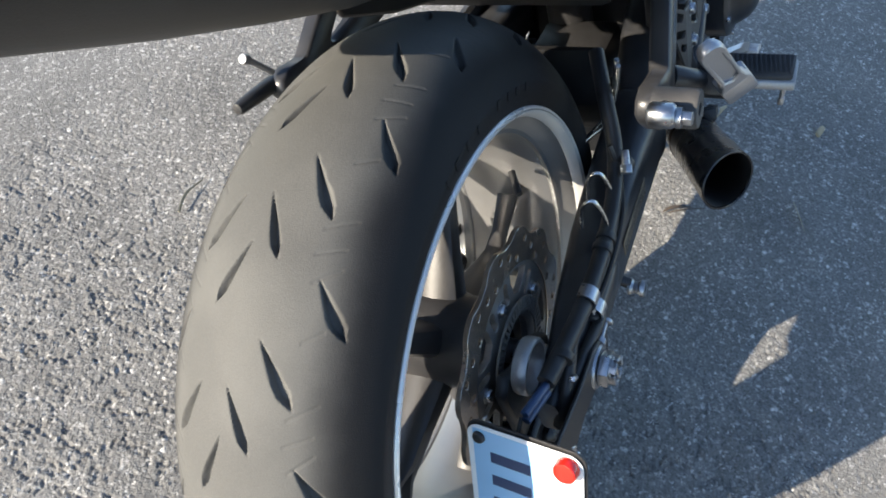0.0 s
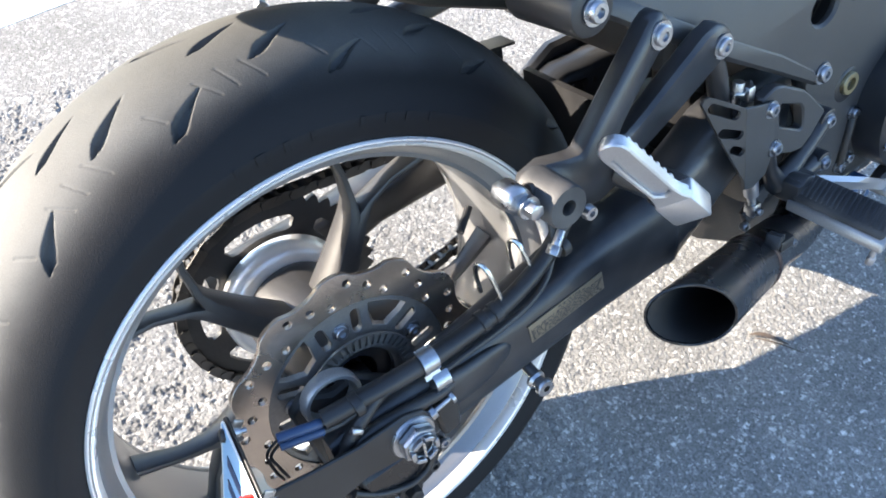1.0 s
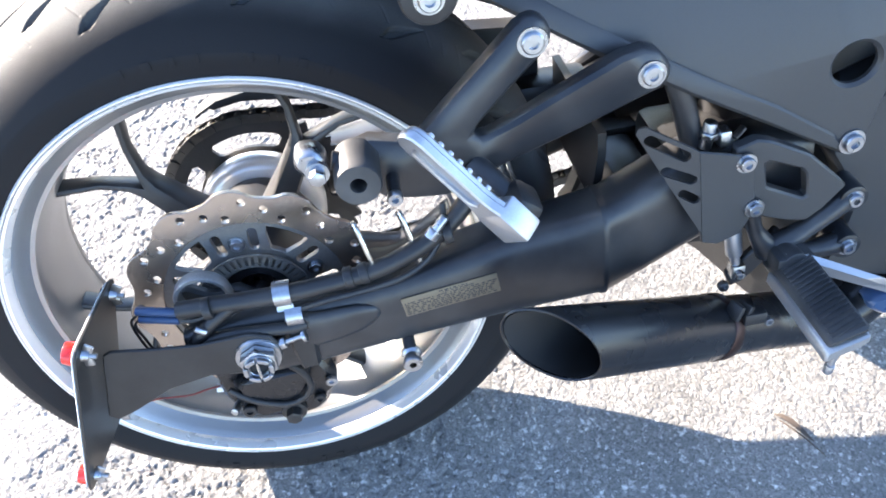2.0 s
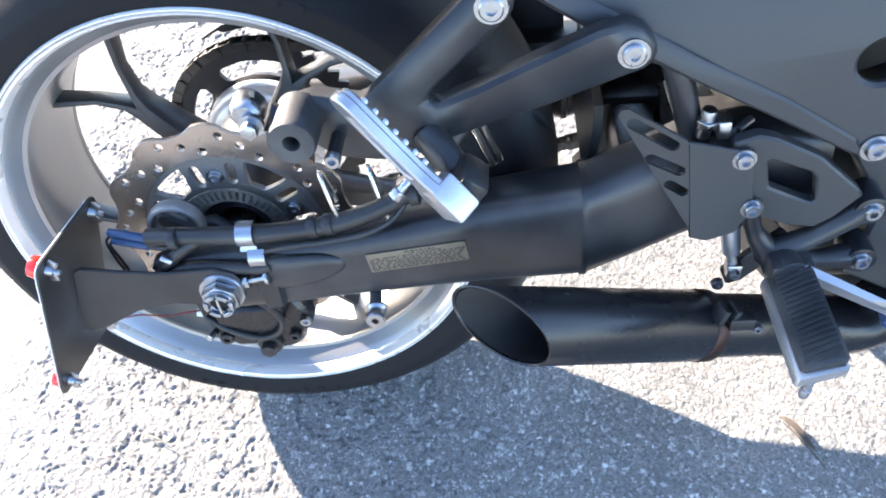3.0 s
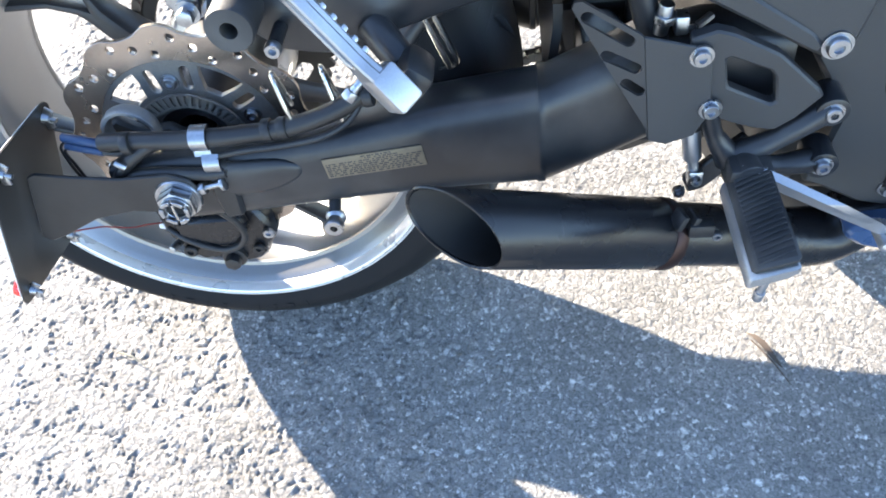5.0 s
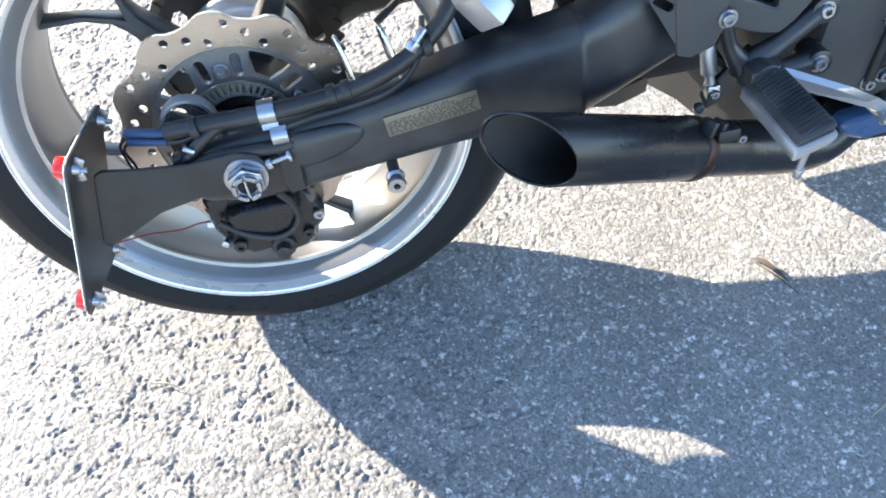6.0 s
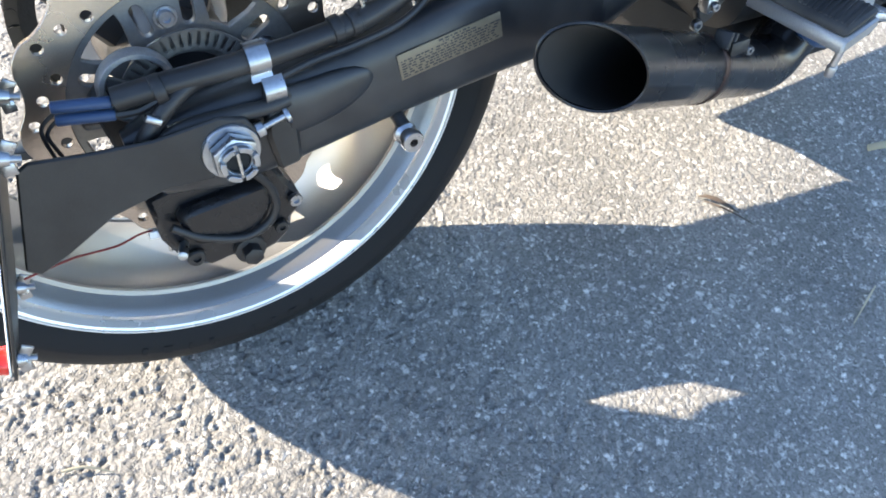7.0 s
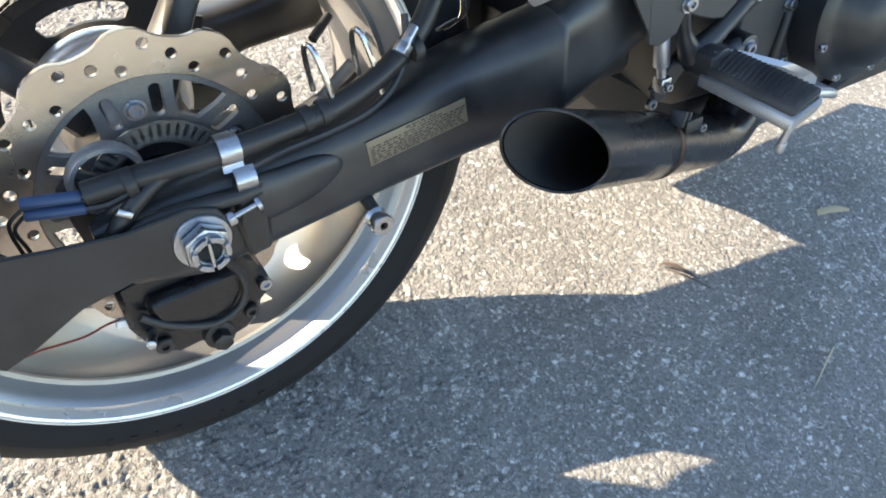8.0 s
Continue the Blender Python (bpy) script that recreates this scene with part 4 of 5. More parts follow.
def hanger(sign):
    s = sign

    def swept(v):
        return Vector((v.x, s * (hanger_out(v.x) - 0.020 + v.y), v.z))
    b = prism(HANGER, 0.0, 0.020, (), 0.0055, swept)
    bmesh.ops.recalc_face_normals(b, faces=b.faces[:])
    h = part("passenger_peg_hanger", b, ARM_BLACK, bike, "black cast two-armed passenger peg hanger", smooth=45)
    if s > 0:
        part("peg_arm", rod((0.140, 0.200, 0.206), (0.070, 0.205, 0.2150), 0.010, 0.007, bevel=0.003), ARM_BLACK, h)
        part("peg_tip", rod((0.108, 0.200, 0.249), (0.101, 0.200, 0.255), 0.0055, bevel=0.0015, bm=rod((0.128, 0.195, 0.222), (0.108, 0.200, 0.249), 0.0035)), GREY_ALLOY, h, "small bright peg tip")
        return h
    part("rubber_boss", lathe([(0.006, s * 0.2345), (0.0155, s * 0.2345), (0.0168, s * 0.232), (0.0168, s * 0.197), (0.006, s * 0.197)], 36, (0.1285, 0, 0.2055)), PEG_RUBBER, h, "black rubber bushed boss")
    for x, z in ((0.2635, 0.268), (0.3575, 0.2185)):
        socket_bolt("hanger_bolt", (x, s * (hanger_out(x) + 0.003), z), 0.0082, h, way=(0, s, 0), high=0.0034)
    if s < 0:
        socket_bolt("peg_stay_bolt", (0.1517, -0.226, 0.1865), 0.0058, h, washer=False, high=0.006)
        part("stay_post", rod((0.1517, -0.2, 0.1865), (0.1517, -0.224, 0.1865), 0.005), DARK, h)
        part("exhaust_stay", prism([(0.086, 0.220), (0.090, 0.230), (0.103, 0.230), (0.110, 0.220), (0.107, 0.209), (0.094, 0.208)], -0.200, -0.222, (), 0.0028), ZINC, h, "zinc plated stay beside the boss")
        part("stay_bolt", hexagon((0.102, -0.222, 0.215), (0.102, -0.234, 0.215), 0.0062, rod((0.102, -0.222, 0.215), (0.102, -0.226, 0.215), 0.0085)), ZINC, h)
        part("stay_arm", rod((0.112, -0.209, 0.214), (0.13, -0.209, 0.208), 0.007), DARK, h)
    # the folded peg: an alloy bar with a sunk face to the rear and ribs on the tread side
    p0, p1 = Vector((0.1650, s * 0.2345, 0.2370)), Vector((0.2335, s * 0.2530, 0.1500))
    along = (p1 - p0).normalized()
    face = Vector((-0.80, s * 0.55, -0.10))
    face = (face - along * face.dot(along)).normalized()
    acr = along.cross(face)
    fr = Matrix((along, face, acr)).transposed().to_4x4()
    fr.translation = p0 - face * 0.002
    half_outline = [(-0.004, 0.0), (-0.003, 0.0055), (0.002, 0.0100), (0.010, 0.0115), (0.040, 0.0110), (0.066, 0.0105), (0.076, 0.0120), (0.083, 0.0150), (0.112, 0.0150)]
    outline = half_outline + [(x, -z) for x, z in half_outline[:0:-1]]
    lower_outline = [(0.002 + 0.965 * x, 0.9 * z) for x, z in outline]
    well = [(0.010, 0.0), (0.014, 0.0065), (0.04, 0.007), (0.068, 0.0065), (0.072, 0.0), (0.068, -0.0065), (0.04, -0.007), (0.014, -0.0065)]
    body = prism(lower_outline, -0.0075, 0.0012, (), 0.0012)
    prism(outline, -0.0035, 0.0045, [well], 0.0012, None, body)
    block((0.0975, -0.0045, 0.0), (0.031, 0.020, 0.0315), 0.003, None, body)
    ribs = []
    for k in range(7):
        ribs.append(block((0.012 + 0.0092 * k, -0.0080, 0.0), (0.0050, 0.0046, 0.0185), 0.0014))
    for b, name, mat, lab in [(body, "passenger_peg", ALLOY if s < 0 else ARM_BLACK, "bare alloy folding passenger peg" if s < 0 else "black folding passenger peg")] + [(r, "peg_rib", ALLOY, "") for r in ribs]:
        bmesh.ops.transform(b, matrix=fr, verts=b.verts[:])
        bmesh.ops.recalc_face_normals(b, faces=b.faces[:])
        part(name, b, mat, h, lab)
    part("peg_bracket", block((0.2395, s * 0.226, 0.158), (0.024, 0.034, 0.032), 0.007, Matrix.Rotation(radians(40), 3, "Y")), PLASTIC, h, "black peg pivot bracket")
    part("peg_neck", rod((0.212, s * 0.190, 0.178), (0.234, s * 0.214, 0.160), 0.0125, 0.0115, bevel=0.002), ARM_BLACK, h)
    return h


hanger(-1)
hanger(1)
part("heel_wire", tube([(0.232, -0.137, 0.176), (0.2391, -0.1317, 0.15), (0.249, -0.121, 0.112), (0.2547, -0.1107, 0.0866), (0.250, -0.098, 0.076), (0.2403, -0.082, 0.063)], 0.0027, 10), CHROME, bike, "bent chrome wire stay behind the peg")
part("heel_wire", tube([(0.239, -0.134, 0.178), (0.246, -0.1285, 0.152), (0.256, -0.118, 0.114), (0.2615, -0.107, 0.088), (0.255, -0.094, 0.073), (0.2453, -0.079, 0.060)], 0.0027, 10), CHROME, bike, "bent chrome wire stay behind the peg")

# ---- rider's right foot controls
def guard_crease(z):
    return 0.4150 - 0.115 * (z - 0.04)


def guard_bent(v):
    """Both halves of the guard fall away from the crease between them."""
    d = v.x - guard_crease(v.z)
    return Vector((v.x, v.y + (0.15 * -d if d < 0 else 0.10 * d) - 0.003, v.z))


guard = part("heel_guard", prism([(0.3517, 0.1600), (0.3535, 0.1650), (0.3590, 0.1660), (0.4005, 0.1405), (0.4038, 0.1376), (0.4150, 0.0400), (0.4128, 0.0520), (0.3850, 0.1000)], -0.1590, -0.1625,
                                [slot(0.3630, 0.1530, 0.3930, 0.1345, 0.0050), slot(0.3780, 0.1210, 0.4000, 0.1105, 0.0048), slot(0.3940, 0.0965, 0.4045, 0.0895, 0.0044)], 0.0008, guard_bent), FRAME_GREY, bike, "dark grey slotted heel guard plate")
part("guard_flange", prism([(0.4038, 0.1376), (0.4384, 0.1260), (0.4560, 0.1220), (0.4630, 0.0620), (0.4520, 0.0400), (0.4300, 0.0340), (0.4150, 0.0400)], -0.1590, -0.1625, (), 0.0008, guard_bent), FRAME_GREY, guard)
rear_set = part("footrest_bracket", prism([(0.440, 0.128), (0.4585, 0.134), (0.472, 0.1300), (0.5086, 0.110), (0.543, 0.0770), (0.549, 0.0700), (0.531, 0.0480), (0.517, 0.0375), (0.500, 0.0405), (0.482, 0.0470), (0.466, 0.0540), (0.455, 0.0620), (0.452, 0.070)], -0.1440, -0.1570,
                                      [[(0.4685, 0.1085), (0.472, 0.110), (0.5030, 0.0965), (0.508, 0.090), (0.5130, 0.066), (0.509, 0.0645), (0.4735, 0.0830)]], 0.002), FRAME_GREY, bike, "dark grey cast footrest bracket with open window")
for line, fat in ((((0.488, -0.152, 0.006), (0.522, -0.153, 0.026), (0.5595, -0.148, 0.0524)), (0.0140, 0.0090, 0.0125)), (((0.488, -0.152, 0.003), (0.528, -0.152, -0.004), (0.5650, -0.146, -0.0040)), (0.0130, 0.0085, 0.0125)),
                  (((0.488, -0.152, 0.006), (0.471, -0.153, 0.034), (0.4618, -0.153, 0.066)), (0.0130, 0.0075, 0.0080))):
    part("bracket_arm", tube(line, list(fat), 16), ARM_BLACK, rear_set, "satin black cast bracket arm")
for at in ((0.4483, -0.1625, 0.1161), (0.4618, -0.1625, 0.0661)):
    socket_bolt("guard_bolt", at, 0.0068, rear_set, high=0.0045)
for at in ((0.5595, -0.157, 0.0524), (0.5650, -0.157, -0.0040)):
    socket_bolt("bracket_bolt", at, 0.0068, rear_set, high=0.0045)
    part("bolt_boss", rod((at[0], -0.128, at[2]), (at[0], -0.1568, at[2]), 0.0135, bevel=0.001), ARM_BLACK, rear_set)
part("pedal_pivot", rod((0.497, -0.150, 0.006), (0.500, -0.182, 0.008), 0.013, bevel=0.0015), ARM_BLACK, rear_set, "black pedal pivot")
part("peg_mount", block((0.500, -0.168, 0.004), (0.036, 0.03, 0.026), 0.004), ARM_BLACK, rear_set, "black peg clevis")
peg = part("footpeg", prism([(0.4860, -0.014), (0.4870, -0.002), (0.5220, -0.002), (0.5235, -0.010), (0.515, -0.014)], -0.172, -0.2800, (), 0.002,
                           lambda v: Vector((v.x - 0.0075, v.y, v.z - 0.001 + (v.x - 0.487) * 0.38))), GREY_ALLOY, bike, "alloy rider footpeg with rubber tread")
tread = prism([(0.4885, 0.0), (0.4900, 0.008), (0.5215, 0.008), (0.5228, 0.0)], -0.176, -0.2770, (), 0.0025)
for k in range(17):
    block((0.5058, -0.181 - 0.0056 * k, 0.0086), (0.027, 0.0032, 0.0016), 0.0007, Matrix.Rotation(radians(12), 3, "Z"), tread)
for v in tread.verts:
    v.co = Vector((v.co.x - 0.0075, v.co.y, v.co.z - 0.003 + (v.co.x - 0.487) * 0.38))
part("peg_tread", tread, PEG_RUBBER, peg, "ribbed black rubber tread")
feeler = rod((0.4985, -0.268, -0.010), (0.4968, -0.2645, -0.036), 0.0032, n=12)
rod((0.4968, -0.2645, -0.036), (0.4964, -0.2635, -0.047), 0.0046, 0.0040, n=12, bevel=0.001, bm=feeler)
part("peg_feeler", feeler, ALLOY, peg, "small alloy feeler bolt under the peg")
pedal = part("brake_pedal", loft([[(p[0] + dx, p[1] + dy, p[2] + dz) for dx, dy, dz in ((-w, -0.004, w), (w * 0.6, -0.006, w), (w, -0.004, -w), (w * 0.6, 0.006, -w), (-w, 0.005, -w * 0.5))]
                                 for p, w in (((0.500, -0.172, 0.010), 0.0085), ((0.5135, -0.178, 0.004), 0.0108), ((0.5660, -0.199, -0.013), 0.0095), ((0.592, -0.2045, -0.025), 0.0080), ((0.607, -0.203, -0.034), 0.0065))]), ALLOY, bike, "polished alloy rear brake pedal", smooth=30)
tip = block((0.620, -0.204, -0.044), (0.036, 0.034, 0.009), 0.003, Matrix.Rotation(radians(18), 3, "Y"))
pad = part("pedal_pad", tip, ALLOY, pedal, "ridged alloy pedal pad")
for k in range(6):
    part("pad_ridge", block((0.610 + 0.004 * k, -0.204, -0.0355 - 0.0013 * k), (0.0018, 0.030, 0.002), 0.0005, Matrix.Rotation(radians(18), 3, "Y")), ALLOY, pad)
mc = rod((0.4535, -0.142, 0.040), (0.4595, -0.143, 0.000), 0.0080, bevel=0.001)
rod((0.4595, -0.143, 0.0), (0.4640, -0.143, -0.020), 0.0048, n=12, bm=mc)
master = part("brake_pushrod", mc, ALLOY, bike, "alloy rear brake pushrod and clevis")
part("cylinder_body", rod((0.4500, -0.138, 0.062), (0.4545, -0.140, 0.032), 0.0115, bevel=0.002), DARK, master, "black rear master cylinder")
part("clevis", block((0.4640, -0.143, -0.020), (0.013, 0.014, 0.016), 0.002), ZINC, master)
socket_bolt("clevis_pin", (0.4640, -0.151, -0.020), 0.0045, master, washer=False)
part("pedal_crank", prism([(0.455, -0.028), (0.462, -0.045), (0.475, -0.040), (0.515, 0.005), (0.500, 0.020)], -0.132, -0.141, (), 0.002), ARM_BLACK, master)
socket_bolt("crank_bolt", (0.4525, -0.142, -0.0385), 0.0056, master, washer=False, high=0.006)
reserve = rod((0.420, -0.139, 0.124), (0.4225, -0.141, 0.150), 0.0058, bevel=0.001)
hexagon((0.4215, -0.140, 0.134), (0.4222, -0.1405, 0.141), 0.0088, reserve)
block((0.4340, -0.142, 0.134), (0.010, 0.014, 0.016), 0.002, None, reserve)
tube([(0.4340, -0.142, 0.130), (0.444, -0.136, 0.124), (0.460, -0.125, 0.128)], 0.0035, 8, 6, 1.0, reserve)
part("brake_line_fitting", reserve, ZINC, bike, "zinc banjo fitting of the rear brake line")

# ---- short slash-cut exhaust
ex_a, ex_b = Vector((0.1389, -0.2852, 0.0800)), Vector((0.4820, -0.1502, -0.0909))
ex_way = (ex_b - ex_a).normalized()
side_way = Vector((0, -1, 0))
side_way = (side_way - ex_way * side_way.dot(ex_way)).normalized()
up_way = ex_way.cross(side_way)
CUT_MID, CUT_DEEP, CUT_TURN = 0.1395, 0.0326, radians(8.9)


def muffler():
    """A tube cut off on the slant: the far wall reaches further back than the outer one."""
    own = bmesh.new()
    n, r = 56, 0.0328
    rows = []
    for i in range(n):
        a = 2 * math.pi * i / n
        way = side_way * math.cos(a) + up_way * math.sin(a)
        start = CUT_MID + CUT_DEEP * math.cos(a - CUT_TURN)
        rows.append([own.verts.new(ex_a + ex_way * s + way * q) for q, s in
                     ((r - 0.0022, 0.335), (r - 0.0022, start + 0.0003), (r - 0.0014, start), (r - 0.0005, start), (r, start + 0.0006), (r, 0.342), (r - 0.002, 0.348), (0.028, 0.350))])
    for i in range(n):
        a, b = rows[i], rows[(i + 1) % n]
        for j in range(7):
            own.faces.new((a[j], a[j + 1], b[j + 1], b[j]))
    own.faces.new([q[0] for q in rows])
    bmesh.ops.recalc_face_normals(own, faces=own.faces[:])
    return own


pipe = part("muffler", muffler(), MUFFLER, bike, "short satin black slash-cut exhaust muffler")
inner, rows = bmesh.new(), []
for i in range(48):
    a = 2 * math.pi * i / 48
    way = side_way * math.cos(a) + up_way * math.sin(a)
    rows.append([inner.verts.new(ex_a + ex_way * s + way * 0.0300) for s in (CUT_MID + CUT_DEEP * math.cos(a - CUT_TURN) + 0.003, 0.25, 0.334)])
for i in range(48):
    for j in range(2):
        inner.faces.new((rows[i][j], rows[i][j + 1], rows[(i + 1) % 48][j + 1], rows[(i + 1) % 48][j]))
inner.faces.new([q[2] for q in rows])
part("liner", inner, SOOT_AND_SHADE, pipe, "sooty inside of the muffler")
part("exhaust_clamp", rod(ex_a + ex_way * 0.3425, ex_a + ex_way * 0.3565, 0.0336, n=44, bevel=0.0015), HEATED, pipe, "heat-tinted brown exhaust clamp band")
part("clamp_lug", block(ex_a + ex_way * 0.3625 + side_way * 0.020 + up_way * -0.034, (0.022, 0.014, 0.014), 0.002), DARK, pipe)
for off in (0.005, -0.009):
    part("clamp_ear", block(ex_a + ex_way * (0.349 + off) + side_way * 0.014 - up_way * 0.036, (0.006, 0.016, 0.016), 0.0015, ex_way.to_track_quat("X", "Z").to_matrix()), DARK, pipe)
socket_bolt("clamp_bolt", (0.4802, -0.1858, -0.052), 0.0045, pipe, washer=False, high=0.005)
part("clamp_bolt_shank", rod((0.4802, -0.184, -0.052), (0.474, -0.165, -0.066), 0.0035, n=12), DARK, pipe)
e = ex_a + ex_way * 0.350
part("link_pipe", tube([e, e + ex_way * 0.05, e + ex_way * 0.085, (0.600, -0.113, -0.137), (0.65, -0.098, -0.118), (0.72, -0.08, -0.10)], [0.0300, 0.0300, 0.0300, 0.0305, 0.033, 0.035], 28), MUFFLER, pipe, "black link pipe under the engine")

# ---- frame covers and engine
pivot = part("pivot_plate", prism([(0.548, 0.100), (0.562, 0.122), (0.600, 0.165), (0.690, 0.175), (0.700, 0.060), (0.690, -0.02), (0.672, -0.070), (0.648, -0.083), (0.620, -0.076), (0.585, -0.056), (0.563, -0.046), (0.574, -0.010), (0.579, 0.024), (0.557, 0.068), (0.545, 0.086)],
                              -0.100, -0.1300, (), 0.004), FRAME_GREY, bike, "dark grey frame pivot plate")
part("pivot_ring", lathe([(0.0075, -0.1362), (0.0125, -0.1362), (0.0135, -0.134), (0.0135, -0.130), (0.0075, -0.130)], 32, (0.6264, 0, 0.0622)), BRASS, pivot, "yellow zinc pivot adjuster ring")
part("pivot_well", lathe([(0.002, -0.1312), (0.019, -0.1312), (0.0205, -0.130), (0.0205, -0.126), (0.002, -0.126)], 32, (0.6264, 0, 0.0592)), DARK, pivot)
for at in ((0.6412, -0.132, -0.0571), (0.6488, -0.132, 0.0144), (0.6560, -0.132, -0.0500)):
    socket_bolt("pivot_bolt", at, 0.0062, pivot, high=0.006)
part("pivot_link", rod((0.641, -0.131, -0.057), (0.652, -0.131, 0.012), 0.006, bevel=0.001), DARK, pivot)
panel = part("side_cover", prism([(0.225, 0.290), (0.3048, 0.2390), (0.3508, 0.2085), (0.4011, 0.1790), (0.4693, 0.1400), (0.5268, 0.1060), (0.5480, 0.0940), (0.5600, 0.0970), (0.5660, 0.1090), (0.5740, 0.1500), (0.5900, 0.1800), (0.640, 0.215), (0.720, 0.240),
                                  (0.745, 0.360), (0.640, 0.430), (0.460, 0.425), (0.340, 0.400), (0.230, 0.370)], -0.1340, -0.1440,
                                 [ring(0.540, 0.183, 0.0195, 32, 0.95)], 0.003,
                                 lambda v: Vector((v.x, v.y + 0.22 * max(0.0, v.z - 0.23) , v.z))), FRAME_GREY, bike, "matt charcoal plastic side cover with round opening")
socket_bolt("cover_bolt", (0.5517, -0.146, 0.1078), 0.0088, panel, high=0.005)
part("cover_band", prism([(0.236, 0.2850), (0.3060, 0.2405), (0.4015, 0.1810), (0.4695, 0.1420), (0.5268, 0.1082), (0.5370, 0.1025), (0.5420, 0.1085), (0.5330, 0.1195), (0.4778, 0.1570), (0.4096, 0.1960), (0.3133, 0.2560), (0.2445, 0.3000)], -0.1425, -0.1470, (), 0.0022,
                          lambda v: Vector((v.x, v.y + 0.22 * max(0.0, v.z - 0.23), v.z))), FRAME_GREY, panel, "raised band along the cover's lower edge")
# Unseen mirror of the other side's cover, added to block the sun.
part("chain_side_cover", prism([(0.225, 0.290), (0.3048, 0.2390), (0.4011, 0.1790), (0.5268, 0.1060), (0.5600, 0.0970), (0.5740, 0.1500), (0.640, 0.215), (0.720, 0.240), (0.745, 0.360), (0.640, 0.430), (0.460, 0.425), (0.340, 0.400), (0.230, 0.370)], 0.134, 0.144, (), 0.003,
                              lambda v: Vector((v.x, v.y - 0.22 * max(0.0, v.z - 0.23), v.z))), FRAME_GREY, bike, "matt charcoal plastic side cover")
pod = part("seat_rail_end", rod((0.196, -0.12, 0.311), (0.196, -0.190, 0.311), 0.023, 0.020, n=36, bevel=0.004), PLASTIC, bike, "black round seat rail end")
socket_bolt("rail_bolt", (0.1959, -0.1925, 0.3107), 0.0078, pod, high=0.005)
part("seat_rail", tube([(0.190, -0.120, 0.313), (0.215, -0.116, 0.302), (0.29, -0.112, 0.268), (0.40, -0.108, 0.220)], 0.015, 16), ARM_BLACK, bike, "black steel seat rail")
part("seat_rail", tube([(0.10, 0.10, 0.345), (0.196, 0.135, 0.312), (0.29, 0.135, 0.262), (0.40, 0.125, 0.205)], 0.017, 16), ARM_BLACK, bike, "black steel seat rail")
part("frame_strut", tube([(0.385, -0.128, 0.215), (0.400, -0.130, 0.17), (0.415, -0.128, 0.12), (0.44, -0.118, 0.07)], 0.0105, 14), ARM_BLACK, bike, "black frame strut")
cover = lathe([(0.001, -0.206), (0.024, -0.2050), (0.042, -0.2010), (0.055, -0.1930), (0.063, -0.1820), (0.067, -0.1740), (0.073, -0.1705), (0.081, -0.1690), (0.085, -0.1650), (0.087, -0.12), (0.001, -0.12)], 72, (0.742, 0, 0.002))
engine_cover = part("clutch_cover", cover, ARM_BLACK, bike, "round black engine clutch cover")
for k in range(8):
    x, z = 0.742 + 0.079 * math.cos(radians(45 * k + 20)), 0.002 + 0.079 * math.sin(radians(45 * k + 20))
    socket_bolt("cover_screw", (x, -0.1690, z), 0.005, engine_cover, washer=False)
# Added black sheet: gives the dark inside the cover's round opening.
part("cover_backing", prism([(0.44, 0.17), (0.52, 0.13), (0.60, 0.16), (0.68, 0.20), (0.68, 0.34), (0.50, 0.34), (0.42, 0.26)], -0.070, -0.092, (), 0.004), PLASTIC, bike, "black backing sheet added to darken the cover's opening")
part("engine", loft([oval(0.54, 0.0, 0.02, 0.070, 0.09, 4), oval(0.57, 0.0, 0.02, 0.10, 0.135, 4), oval(0.70, 0.0, 0.04, 0.115, 0.155, 4), oval(0.88, 0.0, 0.06, 0.12, 0.17, 4)]), DARK, bike, "grimy black engine casing")


def hung(outline, lo, hi, bevel=0.012):
    """A casting with a level underside: its outline in the world's (x, y), from lo to hi above the ground."""
    own = prism(outline, lo, hi, (), bevel)
    for v in own.verts:
        v.co = TO_BIKE @ Vector((v.co.x, v.co.z, v.co.y))
    bmesh.ops.recalc_face_normals(own, faces=own.faces[:])
    return own


# Guessed box; its rear outline is traced back from the ground shadow.
part("belly_pan", hung([(0.470, 0.190), (0.474, 0.170), (0.527, 0.106), (0.566, 0.029), (0.61, -0.01), (0.90, -0.02), (0.90, 0.20)], 0.098, 0.21, 0.006), DARK, bike, "guessed black collector box placed for its ground shadow")
# Unseen shell, added so the ground shadow gets its edge here.
part("chain_shadow_caster", hung([(0.170, 0.130), (0.180, 0.150), (0.240, 0.142), (0.352, 0.128), (0.456, 0.119), (0.475, 0.09), (0.43, 0.075), (0.22, 0.11)], 0.150, 0.185, 0.003), PLASTIC, bike, "unseen black shell placed for its shadow on the ground")
# Unseen plate, added to block sun that would reach the belly.
part("sun_block_plate", prism([(0.345, 0.020), (0.360, -0.030), (0.400, -0.044), (0.620, -0.046), (0.640, 0.06), (0.600, 0.11), (0.420, 0.11), (0.365, 0.080)], 0.128, 0.146, (), 0.005), ARM_BLACK, bike, "unseen black plate added to keep sun off the belly")
# Added dark plate that narrows the bright opening ahead of the tyre.
part("gap_plate", prism([(0.338, 0.050), (0.352, 0.030), (0.357, 0.0), (0.346, -0.028), (0.334, -0.042), (0.425, -0.045), (0.425, 0.050)], 0.030, 0.060, (), 0.004), DARK, bike, "dark curved plate added to narrow the gap inside the swingarm")
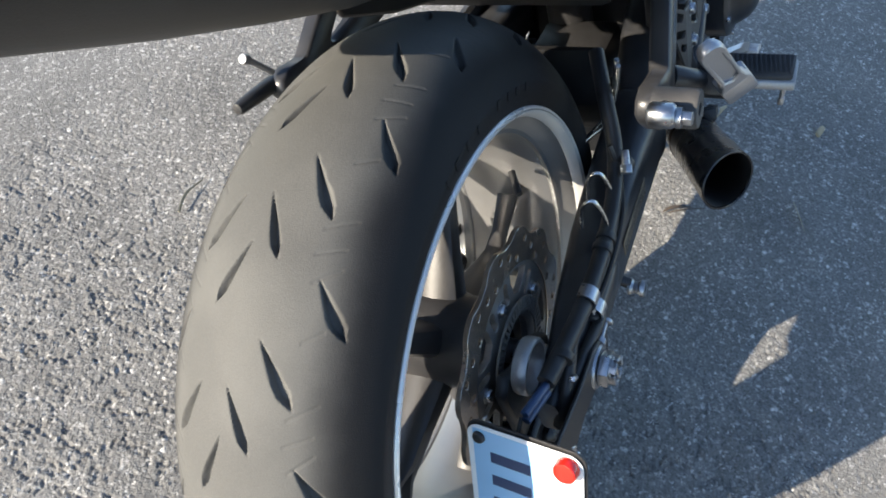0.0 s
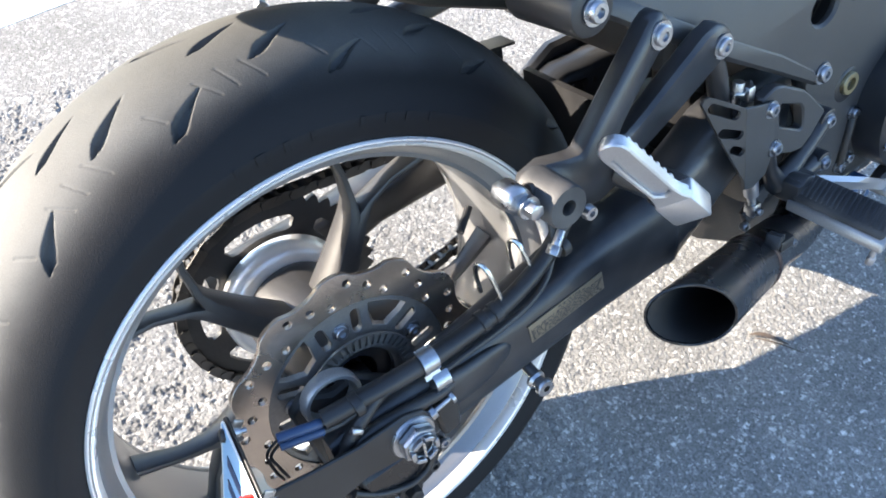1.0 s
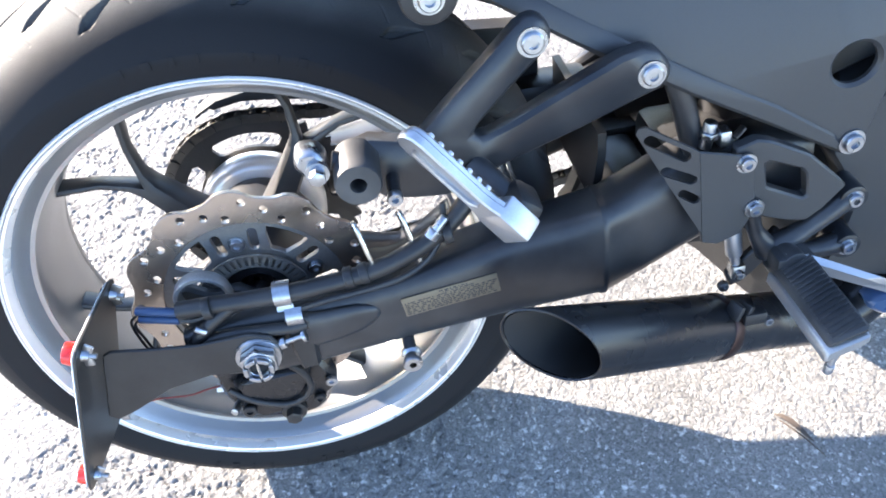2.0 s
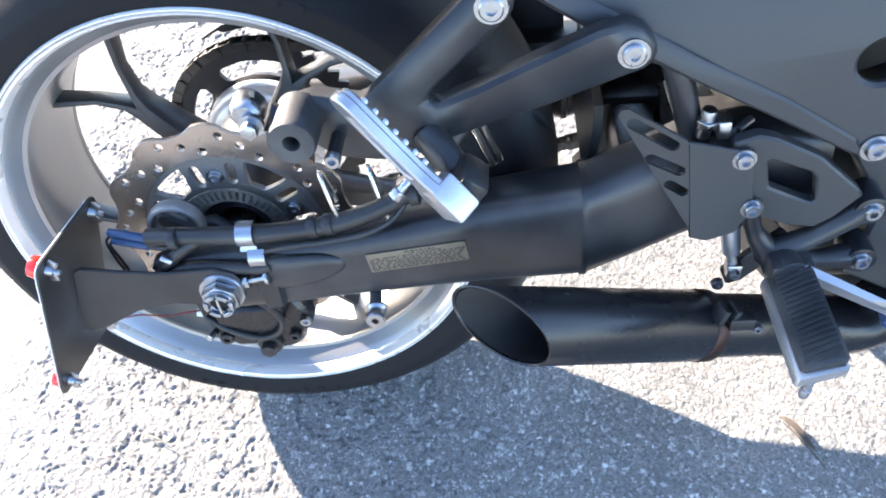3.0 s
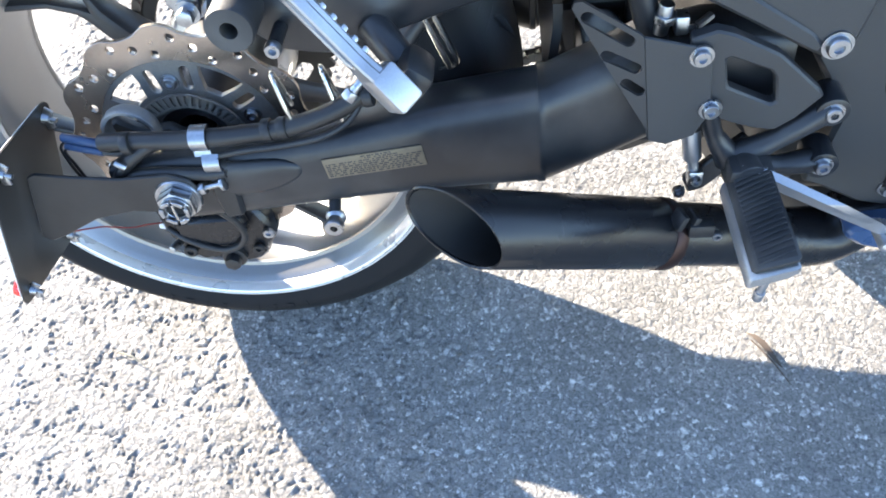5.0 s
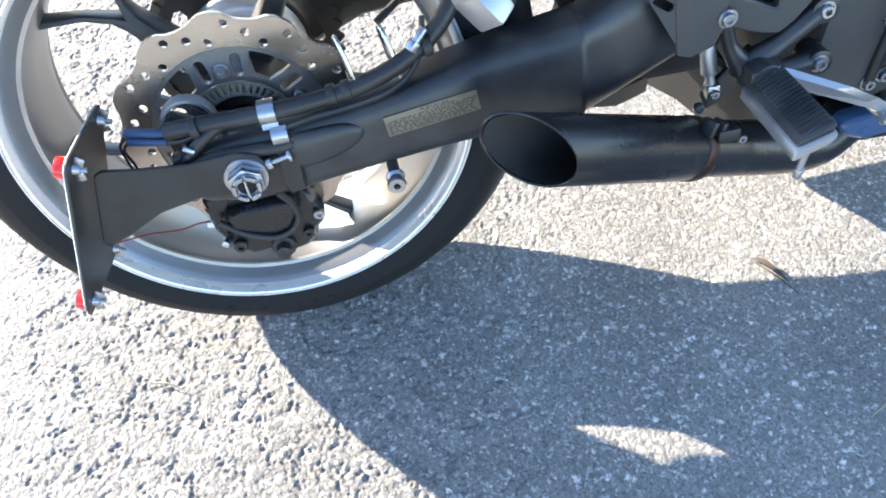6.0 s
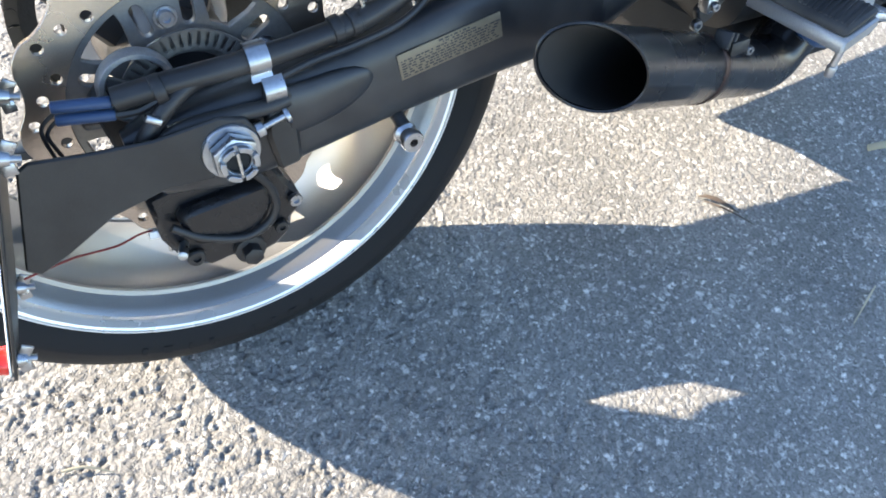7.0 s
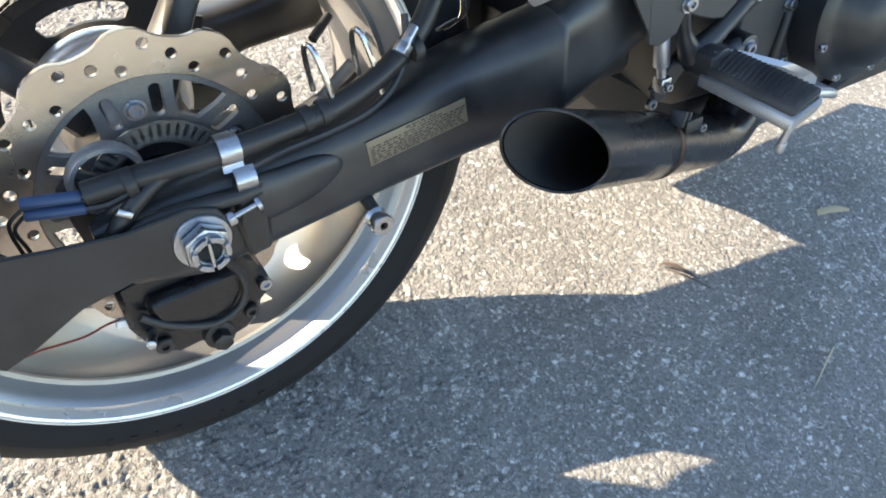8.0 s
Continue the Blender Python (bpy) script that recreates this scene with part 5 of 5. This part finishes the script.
# Added plate: holds direct sun off the cross brace behind it.
part("brace_sun_block", loft([[(x + 0.004 * k, y, z) for k, y in ((-1, -0.086), (1, -0.086), (1, 0.086), (-1, 0.086))] for x, z in ((0.338, 0.052), (0.343, 0.075), (0.346, 0.100), (0.346, 0.122))]), PLASTIC, bike, "black plate added to keep sun off the swingarm brace")
part("rear_shock", rod((0.515, 0.01, -0.03), (0.505, 0.01, 0.22), 0.030, n=32, bevel=0.006), DARK, bike, "black rear shock absorber")
# Added filler block: turns the bright gap above the chain black.
part("chain_gap_block", block((0.3275, 0.100, 0.070), (0.115, 0.050, 0.050), 0.010), PLASTIC, bike, "added black block closing the gap beside the chain")
# Added filler block, sized only to hide bright ground behind it.
part("brace_gap_block", block((0.460, -0.012, 0.010), (0.085, 0.105, 0.125), 0.014), DARK, bike, "added dark block closing the gap ahead of the brace")
part("battery_box", block((0.475, 0.04, 0.25), (0.20, 0.26, 0.19), 0.012), PLASTIC, bike, "black box under the seat")
# Added plate; lower edge cut to hide the bright ground beyond.
part("seat_gap_plate", prism([(0.13, 0.345), (0.15, 0.272), (0.24, 0.226), (0.34, 0.188), (0.40, 0.19), (0.40, 0.345)], 0.100, 0.108, (), 0.003), PLASTIC, bike, "added black plate hiding bright ground under the seat")
lower = part("lower_panel", prism([(0.605, -0.092), (0.612, -0.082), (0.676, -0.076), (0.680, -0.106), (0.640, -0.112), (0.622, -0.106)], -0.132, -0.158, (), 0.004), BLUE_PANEL, bike, "glossy blue tip of the lower body panel")
socket_bolt("panel_bolt", (0.655, -0.158, -0.088), 0.006, lower)
part("sump_cover", loft([oval(0.645, -0.06, -0.078, 0.030, 0.020, 3), oval(0.665, -0.07, -0.070, 0.056, 0.036, 3), oval(0.74, -0.07, -0.062, 0.062, 0.044, 3), oval(0.86, -0.07, -0.060, 0.060, 0.046, 3)]), DARK, bike, "grimy black lower engine cover")
part("lower_fairing", prism([(0.700, -0.112), (0.98, -0.110), (1.05, 0.060), (1.02, 0.260), (0.84, 0.300), (0.815, 0.200), (0.850, 0.080), (0.835, -0.030), (0.760, -0.092)], -0.130, -0.152, (), 0.006), PLASTIC, bike, "black lower fairing beside the engine")
part("seat_and_tank", loft([oval(0.22, 0, 0.40, 0.105, 0.055, 3), oval(0.36, 0, 0.38, 0.12, 0.075, 3), oval(0.50, 0, 0.38, 0.125, 0.12, 3), oval(0.66, 0, 0.42, 0.14, 0.14, 3), oval(0.86, 0, 0.42, 0.13, 0.13, 3)]), PLASTIC, bike, "black seat and tank base")

# ---- tail
TAIL = [(-0.36, 0.560, 0.600, 0.030), (-0.30, 0.511, 0.600, 0.080), (-0.24, 0.478, 0.585, 0.105), (-0.16, 0.438, 0.560, 0.115), (-0.08, 0.401, 0.530, 0.116), (0.0, 0.366, 0.495, 0.116), (0.06, 0.347, 0.470, 0.114), (0.14, 0.340, 0.450, 0.110), (0.25, 0.335, 0.44, 0.11), (0.38, 0.330, 0.44, 0.10)]
part("tail_unit", loft([[(x, y * (0.35 + 0.65 * min(1.0, 1.5 * (z - lo) / (hi - lo))), z) for x, y, z in oval(x, 0, (lo + hi) / 2, hy, (hi - lo) / 2, 4.5)] for x, lo, hi, hy in TAIL]), PLASTIC, bike, "glossy black tail unit and undertray", smooth=50)


# Added piece, set to one side so its shadow falls on the tyre.
caster_rings = [oval(x, y, (lo + hi) / 2, hy, (hi - lo) / 2, 3.2) for x, y, hy, lo, hi in ((-0.126, 0.085, 0.016, 0.418, 0.45), (-0.118, 0.085, 0.036, 0.409, 0.46), (-0.09, 0.078, 0.055, 0.396, 0.46), (-0.04, 0.066, 0.068, 0.376, 0.45), (0.02, 0.055, 0.074, 0.352, 0.42), (0.08, 0.05, 0.078, 0.336, 0.40))]
part("tail_shadow_caster", loft(caster_rings), PLASTIC, bike, "black piece added under the tail to shade the tyre")


# ---------------------------------------------------------------- litter on the asphalt
def dry_blade(name, points, r, label):
    return tagged(part(name, tube(points, [r, r * 1.1, r * 0.4] if len(points) == 3 else r, 6, 8, 0.35), STRAW if name != "twig" else BROWN_LEAF), label, "litter")


leaf_rows = []
for f, w in ((0.0, 0.0008), (0.2, 0.0028), (0.45, 0.0042), (0.7, 0.0034), (0.9, 0.0016), (1.0, 0.0006)):
    c = Vector((0.579 + 0.034 * f, -0.099 - 0.040 * f + 0.004 * math.sin(f * 5), 0.0035 + 0.004 * math.sin(f * 3.1)))
    leaf_rows.append([c + Vector((0.75 * dx * w, 0.65 * dx * w, dz * 0.0011 + abs(dx) * w * 0.3)) for dx, dz in ((-1, 0), (0, 0.6), (1, 0), (0, -0.6))])
leaf_bm = loft(leaf_rows)
tagged(part("brown_leaf", leaf_bm, BROWN_LEAF), "small brown curled leaf on the asphalt", "leaf")
dry_blade("dry_leaf", [(0.861, -0.131, 0.004), (0.885, -0.139, 0.009), (0.912, -0.149, 0.004)], 0.0048, "pale curled dry leaf on the asphalt")
dry_blade("dry_leaf", [(0.905, -0.322, 0.004), (0.92, -0.327, 0.008), (0.932, -0.333, 0.004)], 0.007, "pale curled dry leaf on the asphalt")
dry_blade("grass_blade", [(0.704, -0.303, 0.004), (0.672, -0.316, 0.006), (0.638, -0.331, 0.004)], 0.002, "dry grass blade on the asphalt")
dry_blade("grass_blade", [(-0.220, -0.108, 0.004), (-0.198, -0.115, 0.009), (-0.176, -0.130, 0.004)], 0.0016, "dry grass blade on the asphalt")
dry_blade("twig", [(0.583, -0.108, 0.003), (0.602, -0.135, 0.005), (0.620, -0.164, 0.003)], 0.0010, "short dry twig on the asphalt")
dry_blade("grass_blade", [(0.225, 0.628, 0.004), (0.262, 0.640, 0.007), (0.305, 0.636, 0.004)], 0.0022, "dry grass blade on the asphalt")
